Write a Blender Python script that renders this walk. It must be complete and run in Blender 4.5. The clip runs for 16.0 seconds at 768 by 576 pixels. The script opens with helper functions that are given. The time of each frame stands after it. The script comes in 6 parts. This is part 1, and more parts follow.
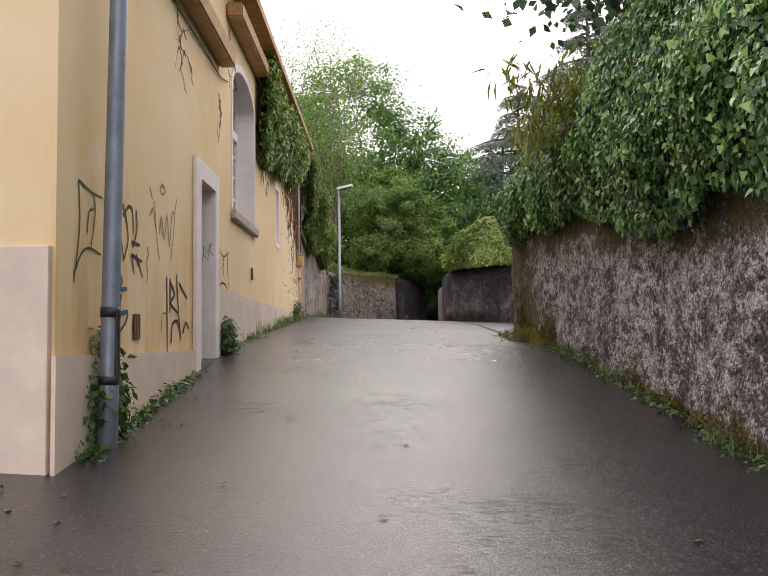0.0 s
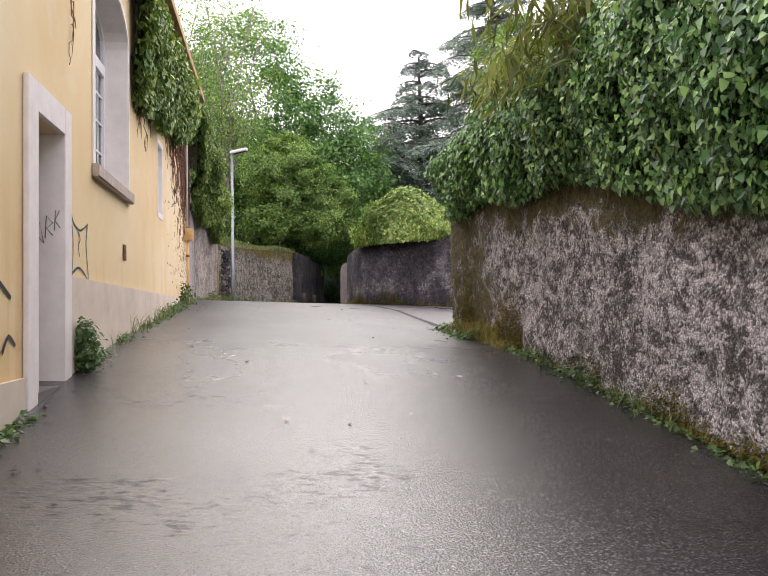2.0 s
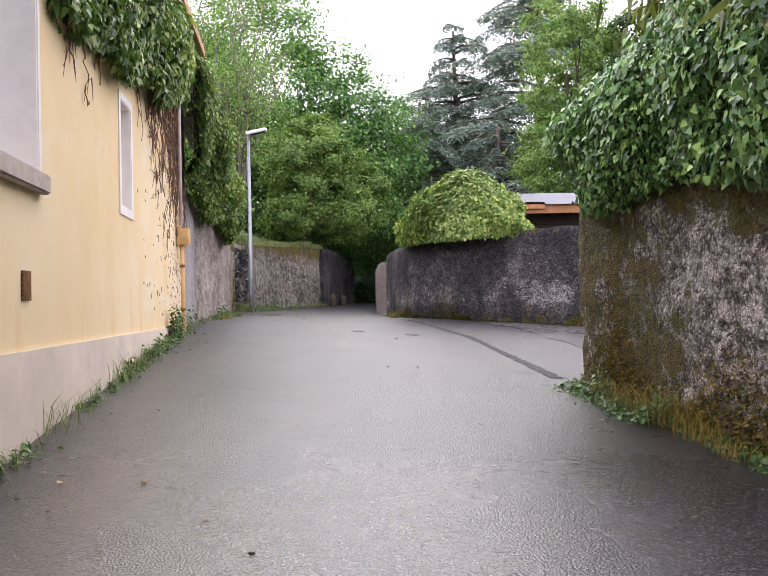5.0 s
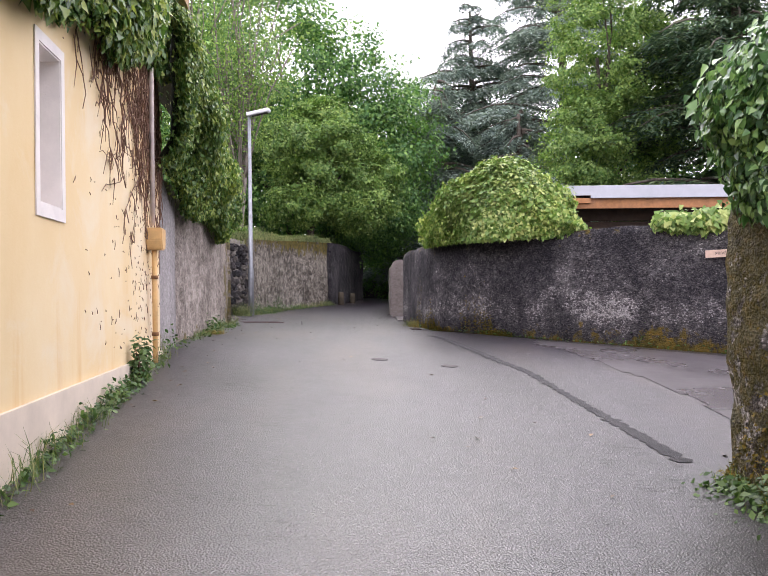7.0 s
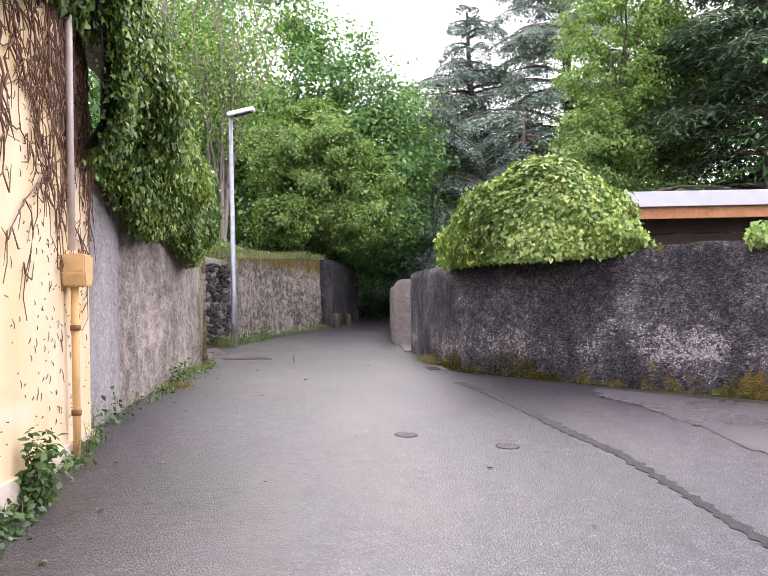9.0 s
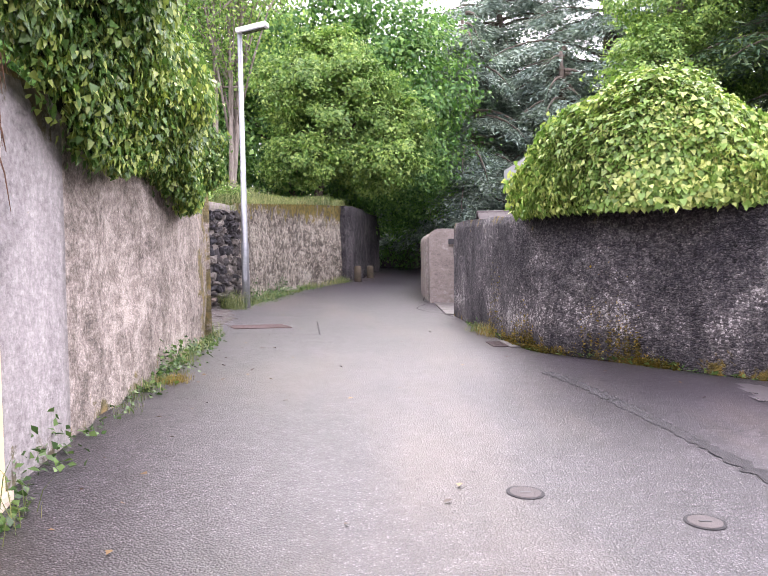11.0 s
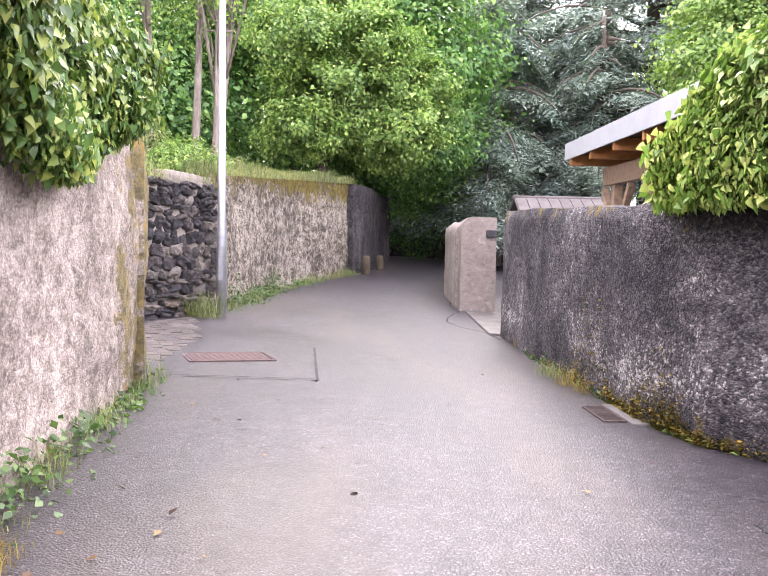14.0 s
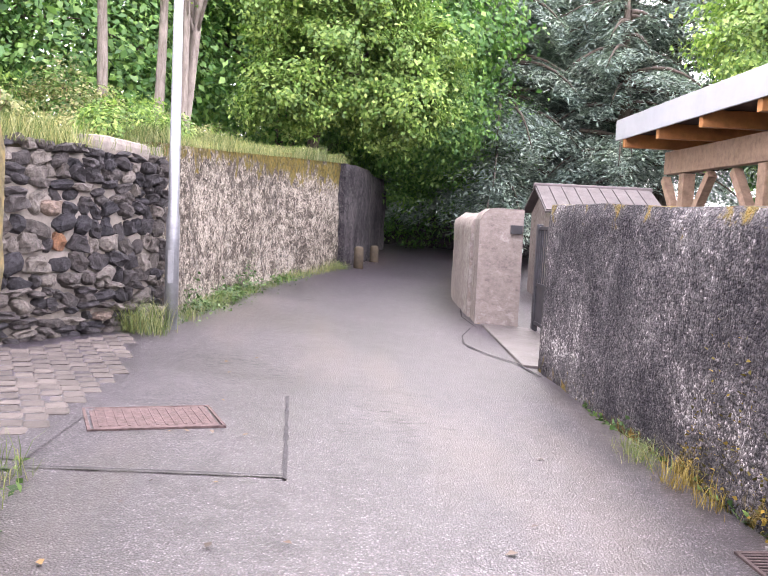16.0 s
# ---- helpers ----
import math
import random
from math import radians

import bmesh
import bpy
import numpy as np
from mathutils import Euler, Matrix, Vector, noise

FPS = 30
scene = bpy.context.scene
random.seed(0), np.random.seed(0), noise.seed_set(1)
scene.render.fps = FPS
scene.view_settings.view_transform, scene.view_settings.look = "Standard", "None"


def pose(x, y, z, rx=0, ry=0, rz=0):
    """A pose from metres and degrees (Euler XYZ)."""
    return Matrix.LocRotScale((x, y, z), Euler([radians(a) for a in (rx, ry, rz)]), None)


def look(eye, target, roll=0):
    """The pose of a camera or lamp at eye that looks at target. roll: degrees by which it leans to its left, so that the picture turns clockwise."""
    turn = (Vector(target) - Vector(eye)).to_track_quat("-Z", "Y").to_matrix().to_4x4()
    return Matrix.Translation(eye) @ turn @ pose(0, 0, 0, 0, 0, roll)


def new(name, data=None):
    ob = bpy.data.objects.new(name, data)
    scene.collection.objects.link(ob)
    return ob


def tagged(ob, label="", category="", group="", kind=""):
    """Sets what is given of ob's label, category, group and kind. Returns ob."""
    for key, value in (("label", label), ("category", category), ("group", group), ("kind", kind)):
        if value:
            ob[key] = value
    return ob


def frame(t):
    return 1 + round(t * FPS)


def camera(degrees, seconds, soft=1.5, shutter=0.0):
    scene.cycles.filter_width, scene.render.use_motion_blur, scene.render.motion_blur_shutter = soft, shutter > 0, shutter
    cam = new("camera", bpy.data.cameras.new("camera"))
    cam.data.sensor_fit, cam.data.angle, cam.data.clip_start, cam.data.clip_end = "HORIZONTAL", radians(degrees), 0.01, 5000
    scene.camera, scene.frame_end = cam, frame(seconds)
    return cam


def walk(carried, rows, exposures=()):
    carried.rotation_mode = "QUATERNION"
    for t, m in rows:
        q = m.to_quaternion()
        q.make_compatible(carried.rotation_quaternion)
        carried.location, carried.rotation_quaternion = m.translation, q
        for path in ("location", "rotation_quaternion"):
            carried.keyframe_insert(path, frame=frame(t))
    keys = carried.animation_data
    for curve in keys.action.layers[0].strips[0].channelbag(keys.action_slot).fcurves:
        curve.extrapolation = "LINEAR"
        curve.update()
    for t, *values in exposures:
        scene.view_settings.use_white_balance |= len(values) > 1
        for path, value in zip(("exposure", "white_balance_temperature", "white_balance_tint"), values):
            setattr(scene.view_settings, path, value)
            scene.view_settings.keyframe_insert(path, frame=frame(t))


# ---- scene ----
cam = camera(50.0, 16.0, soft=0.9)
PATH = [
    (0, (1.577, 0.139, 1.235), (1.403, 2.126, 1.37), -0.8),
    (0.5, (1.416, 0.83, 1.317), (1.37, 2.828, 1.389), -0.4),
    (1, (1.195, 1.517, 1.403), (1.253, 3.516, 1.442), -0.5),
    (1.5, (1.101, 2.199, 1.502), (1.192, 4.196, 1.567), -1.0),
    (2, (1.0, 2.889, 1.581), (1.094, 4.886, 1.645), -0.8),
    (2.5, (0.961, 3.622, 1.68), (1.058, 5.619, 1.745), -0.9),
    (3, (0.879, 4.334, 1.788), (0.967, 6.33, 1.87), -1.3),
    (3.5, (0.772, 5.066, 1.887), (0.864, 7.062, 1.973), -1.3),
    (4, (0.748, 5.807, 1.982), (0.836, 7.803, 2.068), -1.2),
    (4.5, (0.642, 6.521, 2.097), (0.729, 8.517, 2.186), -1.3),
    (5, (0.566, 7.34, 2.158), (0.603, 9.34, 2.198), -1.3),
    (5.2, (0.522, 7.651, 2.212), (0.555, 9.65, 2.248), -1.4),
    (7.3, (0.285, 10.336, 2.59), (0.311, 12.336, 2.6), -0.6),
    (7.5, (0.244, 10.598, 2.618), (0.275, 12.598, 2.627), -0.6),
    (8, (0.156, 11.368, 2.703), (0.224, 13.366, 2.755), -1.2),
    (8.5, (0.074, 12.063, 2.777), (0.136, 14.062, 2.827), -1.1),
    (9, (0.061, 12.826, 2.857), (0.11, 14.825, 2.9), -1.3),
    (9.5, (-0.099, 13.494, 2.918), (-0.077, 15.494, 2.928), -2.0),
    (10, (-0.182, 14.239, 2.943), (-0.157, 16.238, 2.912), -1.9),
    (10.2, (-0.243, 14.535, 2.966), (-0.218, 16.534, 2.911), -1.6),
    (12.3, (-0.406, 17.195, 3.087), (-0.406, 19.193, 2.989), 0.0),
    (12.5, (-0.414, 17.474, 3.111), (-0.411, 19.472, 3.011), 0.6),
    (13, (-0.548, 18.168, 3.167), (-0.54, 20.165, 3.063), 0.8),
    (13.5, (-0.623, 18.854, 3.185), (-0.615, 20.851, 3.079), 0.8),
    (14, (-0.632, 19.555, 3.204), (-0.614, 21.551, 3.073), 1.0),
    (14.5, (-0.638, 20.271, 3.248), (-0.617, 22.266, 3.106), 1.0),
    (15, (-0.594, 20.96, 3.274), (-0.547, 22.953, 3.116), 1.7),
    (15.5, (-0.678, 21.671, 3.318), (-0.623, 23.662, 3.133), 2.8),
    (16, (-0.753, 22.344, 3.338), (-0.706, 24.336, 3.165), 2.7),
]
EXPOSURES = [(0.0, 0.6, 7000, 8), (0.5, 0.85, 6950, 8), (1.0, 1.35, 6900, 8), (1.5, 1.1, 6850, 8), (2.5, 1.12, 6750, 8), (3.5, 0.95, 6600, 8), (4.0, 1.0, 6550, 9), (5.0, 1.2, 6500, 9), (7.5, 1.3, 6500, 10), (10.0, 1.9, 6550, 12), (12.5, 2.45, 6600, 13), (14.5, 2.62, 6650, 13), (16.0, 2.72, 6650, 13)]
walk(cam, [(t, look(eye, target, roll)) for t, eye, target, roll in PATH], EXPOSURES)

# ---- world and light: a bright overcast sky after rain ----
world = bpy.data.worlds.new("world")
world.use_nodes = True
scene.world = world
wn, wl = world.node_tree.nodes, world.node_tree.links
wn.clear()
sky = wn.new("ShaderNodeTexSky")
sky.sky_type, sky.sun_disc = "NISHITA", False
sky.sun_elevation, sky.sun_rotation = radians(47), radians(2)
sky.dust_density, sky.air_density = 4.0, 1.0
cloud = wn.new("ShaderNodeMix")
cloud.data_type = "RGBA"
cloud.inputs[0].default_value = 0.85
cloud.inputs[7].default_value = (9.5, 8.88, 10.4, 1)
backg = wn.new("ShaderNodeBackground")
backg.inputs[1].default_value = 0.15
wout = wn.new("ShaderNodeOutputWorld")
wl.new(sky.outputs[0], cloud.inputs[6])
wl.new(cloud.outputs[2], backg.inputs[0])
wl.new(backg.outputs[0], wout.inputs[0])

sun = new("sun", bpy.data.lights.new("sun", "SUN"))
sun.data.energy, sun.data.angle, sun.data.color = 0.6, radians(45), (1.0, 0.98, 0.96)
sun.matrix_world = look((0, 0, 0), (-0.03, -0.68, -0.73))

# ---- materials ----
def node(nt, kind, **kw):
    n = nt.nodes.new(kind)
    for k, v in kw.items():
        if k.startswith("i_"):
            n.inputs[int(k[2:])].default_value = v
        else:
            setattr(n, k, v)
    return n


def material(name, rough=0.8, metal=0.0, spec=0.5):
    m = bpy.data.materials.new(name)
    m.use_nodes = True
    b = m.node_tree.nodes["Principled BSDF"]
    b.inputs["Roughness"].default_value = rough
    b.inputs["Metallic"].default_value = metal
    b.inputs["Specular IOR Level"].default_value = spec
    return m, m.node_tree, b


def coords(nt, scale=(1, 1, 1)):
    tc = node(nt, "ShaderNodeTexCoord")
    mp = node(nt, "ShaderNodeMapping")
    mp.inputs["Scale"].default_value = scale
    nt.links.new(tc.outputs["Object"], mp.inputs[0])
    return mp.outputs[0]


def noise_of(nt, co, scale, detail=6, rough=0.6, dist=0.0):
    n = node(nt, "ShaderNodeTexNoise")
    n.inputs["Scale"].default_value, n.inputs["Detail"].default_value = scale, detail
    n.inputs["Roughness"].default_value, n.inputs["Distortion"].default_value = rough, dist
    nt.links.new(co, n.inputs["Vector"])
    return n.outputs[0]


def ramp(nt, fac, stops):
    r = node(nt, "ShaderNodeValToRGB")
    e = r.color_ramp.elements
    while len(e) < len(stops):
        e.new(0.5)
    for el, (p, c) in zip(e, stops):
        el.position = p
        el.color = (*c, 1) if len(c) == 3 else c
    nt.links.new(fac, r.inputs[0])
    return r.outputs[0]


def grey(v):
    return (v, v, v)


def mix(nt, fac, a, b, mode="MIX"):
    m = node(nt, "ShaderNodeMix", data_type="RGBA", blend_type=mode)
    for sock, v in ((m.inputs[0], fac), (m.inputs[6], a), (m.inputs[7], b)):
        if isinstance(v, (int, float)):
            sock.default_value = v
        elif isinstance(v, tuple):
            sock.default_value = (*v, 1)
        else:
            nt.links.new(v, sock)
    return m.outputs[2]


def bump(nt, bsdf, height, strength=0.5, distance=0.02):
    b = node(nt, "ShaderNodeBump")
    b.inputs["Strength"].default_value, b.inputs["Distance"].default_value = strength, distance
    nt.links.new(height, b.inputs["Height"])
    nt.links.new(b.outputs[0], bsdf.inputs["Normal"])


def math_of(nt, op, a, b=0.0, clamp=False):
    m = node(nt, "ShaderNodeMath", operation=op, use_clamp=clamp)
    for sock, v in zip(m.inputs, (a, b)):
        if isinstance(v, (int, float)):
            sock.default_value = v
        else:
            nt.links.new(v, sock)
    return m.outputs[0]


def height_of(nt):
    g = node(nt, "ShaderNodeNewGeometry")
    s = node(nt, "ShaderNodeSeparateXYZ")
    nt.links.new(g.outputs["Position"], s.inputs[0])
    return s.outputs


def plain(name, colour, rough=0.6, metal=0.0, vary=0.12, scale=8.0, relief=0.0, spec=0.5):
    m, nt, b = material(name, rough, metal, spec)
    co = coords(nt)
    a = noise_of(nt, co, scale, 8, 0.65)
    lo, hi = tuple(c * (1 - vary) for c in colour), tuple(min(1, c * (1 + vary)) for c in colour)
    nt.links.new(ramp(nt, a, [(0.3, lo), (0.7, hi)]), b.inputs["Base Color"])
    r2 = noise_of(nt, co, scale * 0.4, 4)
    nt.links.new(ramp(nt, r2, [(0.3, grey(max(0, rough - 0.1))), (0.7, grey(min(1, rough + 0.1)))]), b.inputs["Roughness"])
    if relief:
        bump(nt, b, noise_of(nt, co, scale * 6, 8, 0.7), 0.6, relief)
    return m


def wet_asphalt():
    """Coarse dark chippings under a thin film of rain water."""
    m, nt, b = material("wet_asphalt", 0.6, 0, 0.08)
    co = coords(nt)
    grit = node(nt, "ShaderNodeTexVoronoi", feature="F1")
    grit.inputs["Scale"].default_value = 84
    nt.links.new(co, grit.inputs["Vector"])
    tone = node(nt, "ShaderNodeSeparateColor")
    nt.links.new(grit.outputs["Color"], tone.inputs[0])
    chips = ramp(nt, tone.outputs[0], [(0.0, (0.016, 0.014, 0.017)), (0.55, (0.040, 0.034, 0.041)), (0.85, (0.085, 0.072, 0.083)), (1.0, (0.17, 0.15, 0.165))])
    base = mix(nt, ramp(nt, grit.outputs["Distance"], [(0.28, grey(0)), (0.62, grey(0.9))]), chips, (0.012, 0.010, 0.012))
    zones = noise_of(nt, co, 0.5, 5, 0.6, 0.4)
    drier = math_of(nt, "MULTIPLY", math_of(nt, "SUBTRACT", height_of(nt)[1], 7.0), 0.08, True)
    drier = math_of(nt, "ADD", drier, math_of(nt, "MULTIPLY", math_of(nt, "SUBTRACT", zones, 0.5), 0.8), True)
    worn = noise_of(nt, co, 7.0, 9, 0.8, 0.4)
    base = mix(nt, 1.0, base, ramp(nt, zones, [(0.35, grey(0.75)), (0.65, grey(1.3))]), "MULTIPLY")
    base = mix(nt, 1.0, base, ramp(nt, worn, [(0.36, grey(0.62)), (0.5, grey(1.0)), (0.66, grey(1.4))]), "MULTIPLY")
    mud = ramp(nt, noise_of(nt, coords(nt, (0.9, 0.2, 1)), 0.8, 4), [(0.5, grey(0)), (0.72, grey(0.35))])
    base = mix(nt, mud, base, (0.11, 0.085, 0.065))
    scar = noise_of(nt, coords(nt, (0.8, 1.9, 1.0)), 13.0, 6, 0.7, 0.5)
    scar = math_of(nt, "ADD", scar, math_of(nt, "MULTIPLY", math_of(nt, "SUBTRACT", noise_of(nt, co, 0.7, 4, 0.6), 0.5), 0.7))
    dry = ramp(nt, scar, [(0.60, grey(0)), (0.72, grey(1))])
    base = mix(nt, 1.0, base, ramp(nt, dry, [(0, grey(1.0)), (1, (0.5, 0.5, 0.48))]), "MULTIPLY")
    base = mix(nt, 1.0, base, ramp(nt, drier, [(0.0, grey(0.65)), (1.0, grey(1.15))]), "MULTIPLY")
    nt.links.new(base, b.inputs["Base Color"])
    film = math_of(nt, "SUBTRACT", 1.0, math_of(nt, "MAXIMUM", math_of(nt, "MULTIPLY", dry, 0.6), math_of(nt, "MULTIPLY", math_of(nt, "MULTIPLY", drier, ramp(nt, worn, [(0.40, grey(1.2)), (0.60, grey(0.85))])), 0.4)))
    nt.links.new(film, b.inputs["Coat Weight"])
    nt.links.new(ramp(nt, worn, [(0.3, grey(0.5)), (0.7, grey(0.68))]), b.inputs["Roughness"])
    h = math_of(nt, "MULTIPLY", grit.outputs["Distance"], -1.0)
    h = math_of(nt, "ADD", h, math_of(nt, "MULTIPLY", noise_of(nt, co, 230, 3, 0.6), 0.4))
    h = math_of(nt, "ADD", h, math_of(nt, "MULTIPLY", worn, 0.9))
    bump(nt, b, h, 0.8, 0.006)
    b.inputs["Coat IOR"].default_value = 1.7
    nt.links.new(ramp(nt, drier, [(0.0, grey(0.20)), (0.5, grey(0.30)), (1.0, grey(0.42))]), b.inputs["Coat Roughness"])
    skin = node(nt, "ShaderNodeBump")
    skin.inputs["Strength"].default_value, skin.inputs["Distance"].default_value = 0.85, 0.0031
    nt.links.new(h, skin.inputs["Height"])
    nt.links.new(skin.outputs[0], b.inputs["Coat Normal"])
    return m


def render_wall(name, light, dark, moss, foot=0.0, crown=99.0, slope=0.0, streak=0.4, lichen=0.0, scale=1.0, rough=0.9, flaky=0.5, pit=0.8, salt=None, moss_end=999.0):
    """Old rough-cast render: tonal zones, flaked pale skin, pits, run-off streaks, moss and pale lichen. foot, crown: heights under and over which moss gathers, on a lane that climbs by slope; salt: a band of heights with white bloom."""
    m, nt, b = material(name, rough, 0, 0.25)
    co = coords(nt)
    pos = height_of(nt)
    level = math_of(nt, "SUBTRACT", pos[2], math_of(nt, "MULTIPLY", pos[1], slope))
    zones = noise_of(nt, co, 0.9 * scale, 4, 0.6, 0.5)
    run = noise_of(nt, coords(nt, (1.0, 1.0, 0.35)), 2.6 * scale, 6, 0.65, 0.3)
    flake = noise_of(nt, coords(nt, (0.6, 0.6, 0.85)), 10.0 * scale, 6, 0.62, 0.6)
    grain = noise_of(nt, coords(nt, (0.6, 0.6, 1.0)), 34 * scale, 5, 0.7)
    f = math_of(nt, "ADD", math_of(nt, "MULTIPLY", run, streak), math_of(nt, "MULTIPLY", zones, 1 - streak))
    f = math_of(nt, "ADD", math_of(nt, "MULTIPLY", math_of(nt, "SUBTRACT", f, 0.5), 0.7), 0.5)
    f = math_of(nt, "ADD", f, math_of(nt, "MULTIPLY", math_of(nt, "SUBTRACT", flake, 0.5), flaky * 0.9))
    f = math_of(nt, "ADD", f, math_of(nt, "MULTIPLY", math_of(nt, "SUBTRACT", grain, 0.5), 0.4))
    cells = node(nt, "ShaderNodeTexVoronoi", feature="F1")
    cells.inputs["Scale"].default_value = 52 * scale
    warp = node(nt, "ShaderNodeTexNoise")
    warp.inputs["Scale"].default_value, warp.inputs["Detail"].default_value = 26, 3
    nt.links.new(co, warp.inputs["Vector"])
    shift = node(nt, "ShaderNodeVectorMath", operation="MULTIPLY_ADD")
    shift.inputs[1].default_value = (0.05, 0.05, 0.05)
    nt.links.new(warp.outputs["Color"], shift.inputs[0])
    nt.links.new(co, shift.inputs[2])
    nt.links.new(shift.outputs[0], cells.inputs["Vector"])
    tone = node(nt, "ShaderNodeSeparateColor")
    nt.links.new(cells.outputs["Color"], tone.inputs[0])
    f = math_of(nt, "ADD", f, math_of(nt, "MULTIPLY", math_of(nt, "SUBTRACT", tone.outputs[0], 0.5), 0.26 * pit))
    if salt:
        up = math_of(nt, "MULTIPLY", math_of(nt, "SUBTRACT", level, salt[0]), 3.0, True)
        down = math_of(nt, "MULTIPLY", math_of(nt, "SUBTRACT", salt[1], level), 2.2, True)
        bloom = math_of(nt, "MULTIPLY", math_of(nt, "MINIMUM", up, down), ramp(nt, noise_of(nt, co, 0.55, 3, 0.6), [(0.42, grey(0)), (0.6, grey(1))]))
        f = math_of(nt, "ADD", f, math_of(nt, "MULTIPLY", bloom, salt[2]))
    mid = tuple(p * 0.42 + q * 0.58 for p, q in zip(light, dark))
    stops = [(0.34, tuple(c * 0.55 for c in dark)), (0.44, dark), (0.53, mid), (0.63, light)]
    if salt:
        stops.append((0.74, (0.50, 0.47, 0.45)))
    base = ramp(nt, f, stops)
    pits = ramp(nt, cells.outputs["Distance"], [(0.15, grey(1.15)), (0.40, grey(0.95)), (0.66, grey(0.55))])
    holes = ramp(nt, noise_of(nt, coords(nt, (0.55, 0.55, 0.9)), 19 * scale, 4, 0.65, 0.3), [(0.36, grey(0.25)), (0.43, grey(1.0)), (0.62, grey(1.0)), (0.7, grey(1.3))])
    base = mix(nt, pit, base, mix(nt, 1.0, base, mix(nt, 1.0, pits, holes, "MULTIPLY"), "MULTIPLY"))
    if lichen:
        lf = math_of(nt, "ADD", noise_of(nt, co, 9, 6, 0.7), math_of(nt, "MULTIPLY", noise_of(nt, co, 0.9, 3), 0.7))
        base = mix(nt, ramp(nt, lf, [(0.93, grey(0)), (1.0, grey(lichen))]), base, (0.46, 0.45, 0.42))
    mo = math_of(nt, "ADD", noise_of(nt, co, 2.6, 7, 0.72, 0.6), math_of(nt, "MULTIPLY", math_of(nt, "SUBTRACT", flake, 0.5), 0.55))
    mo = math_of(nt, "ADD", mo, math_of(nt, "MULTIPLY", math_of(nt, "SUBTRACT", run, 0.5), 0.5))
    low = math_of(nt, "MULTIPLY", math_of(nt, "SUBTRACT", foot, level), 0.6)
    high = math_of(nt, "MULTIPLY", math_of(nt, "SUBTRACT", level, crown), 0.6)
    edge = math_of(nt, "MAXIMUM", low, high)
    far = math_of(nt, "MULTIPLY", math_of(nt, "SUBTRACT", pos[1], moss_end), 0.35)
    edge = math_of(nt, "MAXIMUM", edge, math_of(nt, "MINIMUM", far, 0.16))
    mo = math_of(nt, "ADD", mo, math_of(nt, "MAXIMUM", math_of(nt, "MINIMUM", edge, 0.22), -0.25))
    mcol = ramp(nt, noise_of(nt, co, 11, 6, 0.7), [(0.34, tuple(c * 0.35 for c in moss)), (0.52, moss), (0.68, (moss[0] * 1.7, moss[1] * 1.35, moss[2]))])
    base = mix(nt, ramp(nt, mo, [(0.55, grey(0)), (0.63, grey(0.9))]), base, mcol)
    nt.links.new(base, b.inputs["Base Color"])
    h = math_of(nt, "ADD", math_of(nt, "MULTIPLY", cells.outputs["Distance"], -pit), math_of(nt, "ADD", grain, flake))
    bump(nt, b, h, 0.15 + 0.85 * pit, 0.035)
    return m


def painted_plaster():
    m, nt, b = material("ochre_plaster", 0.85, 0, 0.3)
    co = coords(nt)
    pos = height_of(nt)
    a = noise_of(nt, co, 0.7, 5, 0.6, 0.4)
    g = noise_of(nt, co, 30, 6, 0.7)
    run = noise_of(nt, coords(nt, (1.2, 1.2, 0.13)), 3.0, 6, 0.65)
    base = ramp(nt, a, [(0.3, (0.71, 0.53, 0.275)), (0.7, (0.77, 0.63, 0.385))])
    soil = math_of(nt, "ADD", run, math_of(nt, "MULTIPLY", math_of(nt, "SUBTRACT", 2.45, pos[2]), 0.16))
    base = mix(nt, ramp(nt, soil, [(0.58, grey(0)), (0.8, grey(0.55))]), base, (0.62, 0.34, 0.09))
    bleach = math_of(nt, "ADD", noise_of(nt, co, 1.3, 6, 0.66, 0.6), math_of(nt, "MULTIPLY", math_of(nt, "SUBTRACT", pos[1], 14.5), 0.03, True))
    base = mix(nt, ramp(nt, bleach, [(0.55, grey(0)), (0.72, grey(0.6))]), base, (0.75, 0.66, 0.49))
    nt.links.new(base, b.inputs["Base Color"])
    bump(nt, b, math_of(nt, "ADD", g, math_of(nt, "MULTIPLY", a, 2)), 0.35, 0.006)
    return m


def leaf_material(name, dark, mid, light, gloss=0.45, through_light=0.35):
    m, nt, b = material(name, gloss, 0, 0.4)
    g = node(nt, "ShaderNodeNewGeometry")
    base = ramp(nt, g.outputs["Random Per Island"], [(0.0, dark), (0.45, mid), (0.85, light), (1.0, tuple(min(1, c * 1.25) for c in light))])
    big = noise_of(nt, coords(nt), 0.55, 3)
    base = mix(nt, 1.0, base, ramp(nt, big, [(0.3, (0.75, 0.8, 0.75)), (0.7, (1.25, 1.2, 1.0))]), "MULTIPLY")
    nt.links.new(base, b.inputs["Base Color"])
    tr = node(nt, "ShaderNodeBsdfTranslucent")
    nt.links.new(mix(nt, 1.0, base, (1.05, 1.15, 0.75), "MULTIPLY"), tr.inputs[0])
    ms = node(nt, "ShaderNodeMixShader", i_0=through_light)
    out = nt.nodes["Material Output"]
    nt.links.new(b.outputs[0], ms.inputs[1])
    nt.links.new(tr.outputs[0], ms.inputs[2])
    nt.links.new(ms.outputs[0], out.inputs[0])
    return m


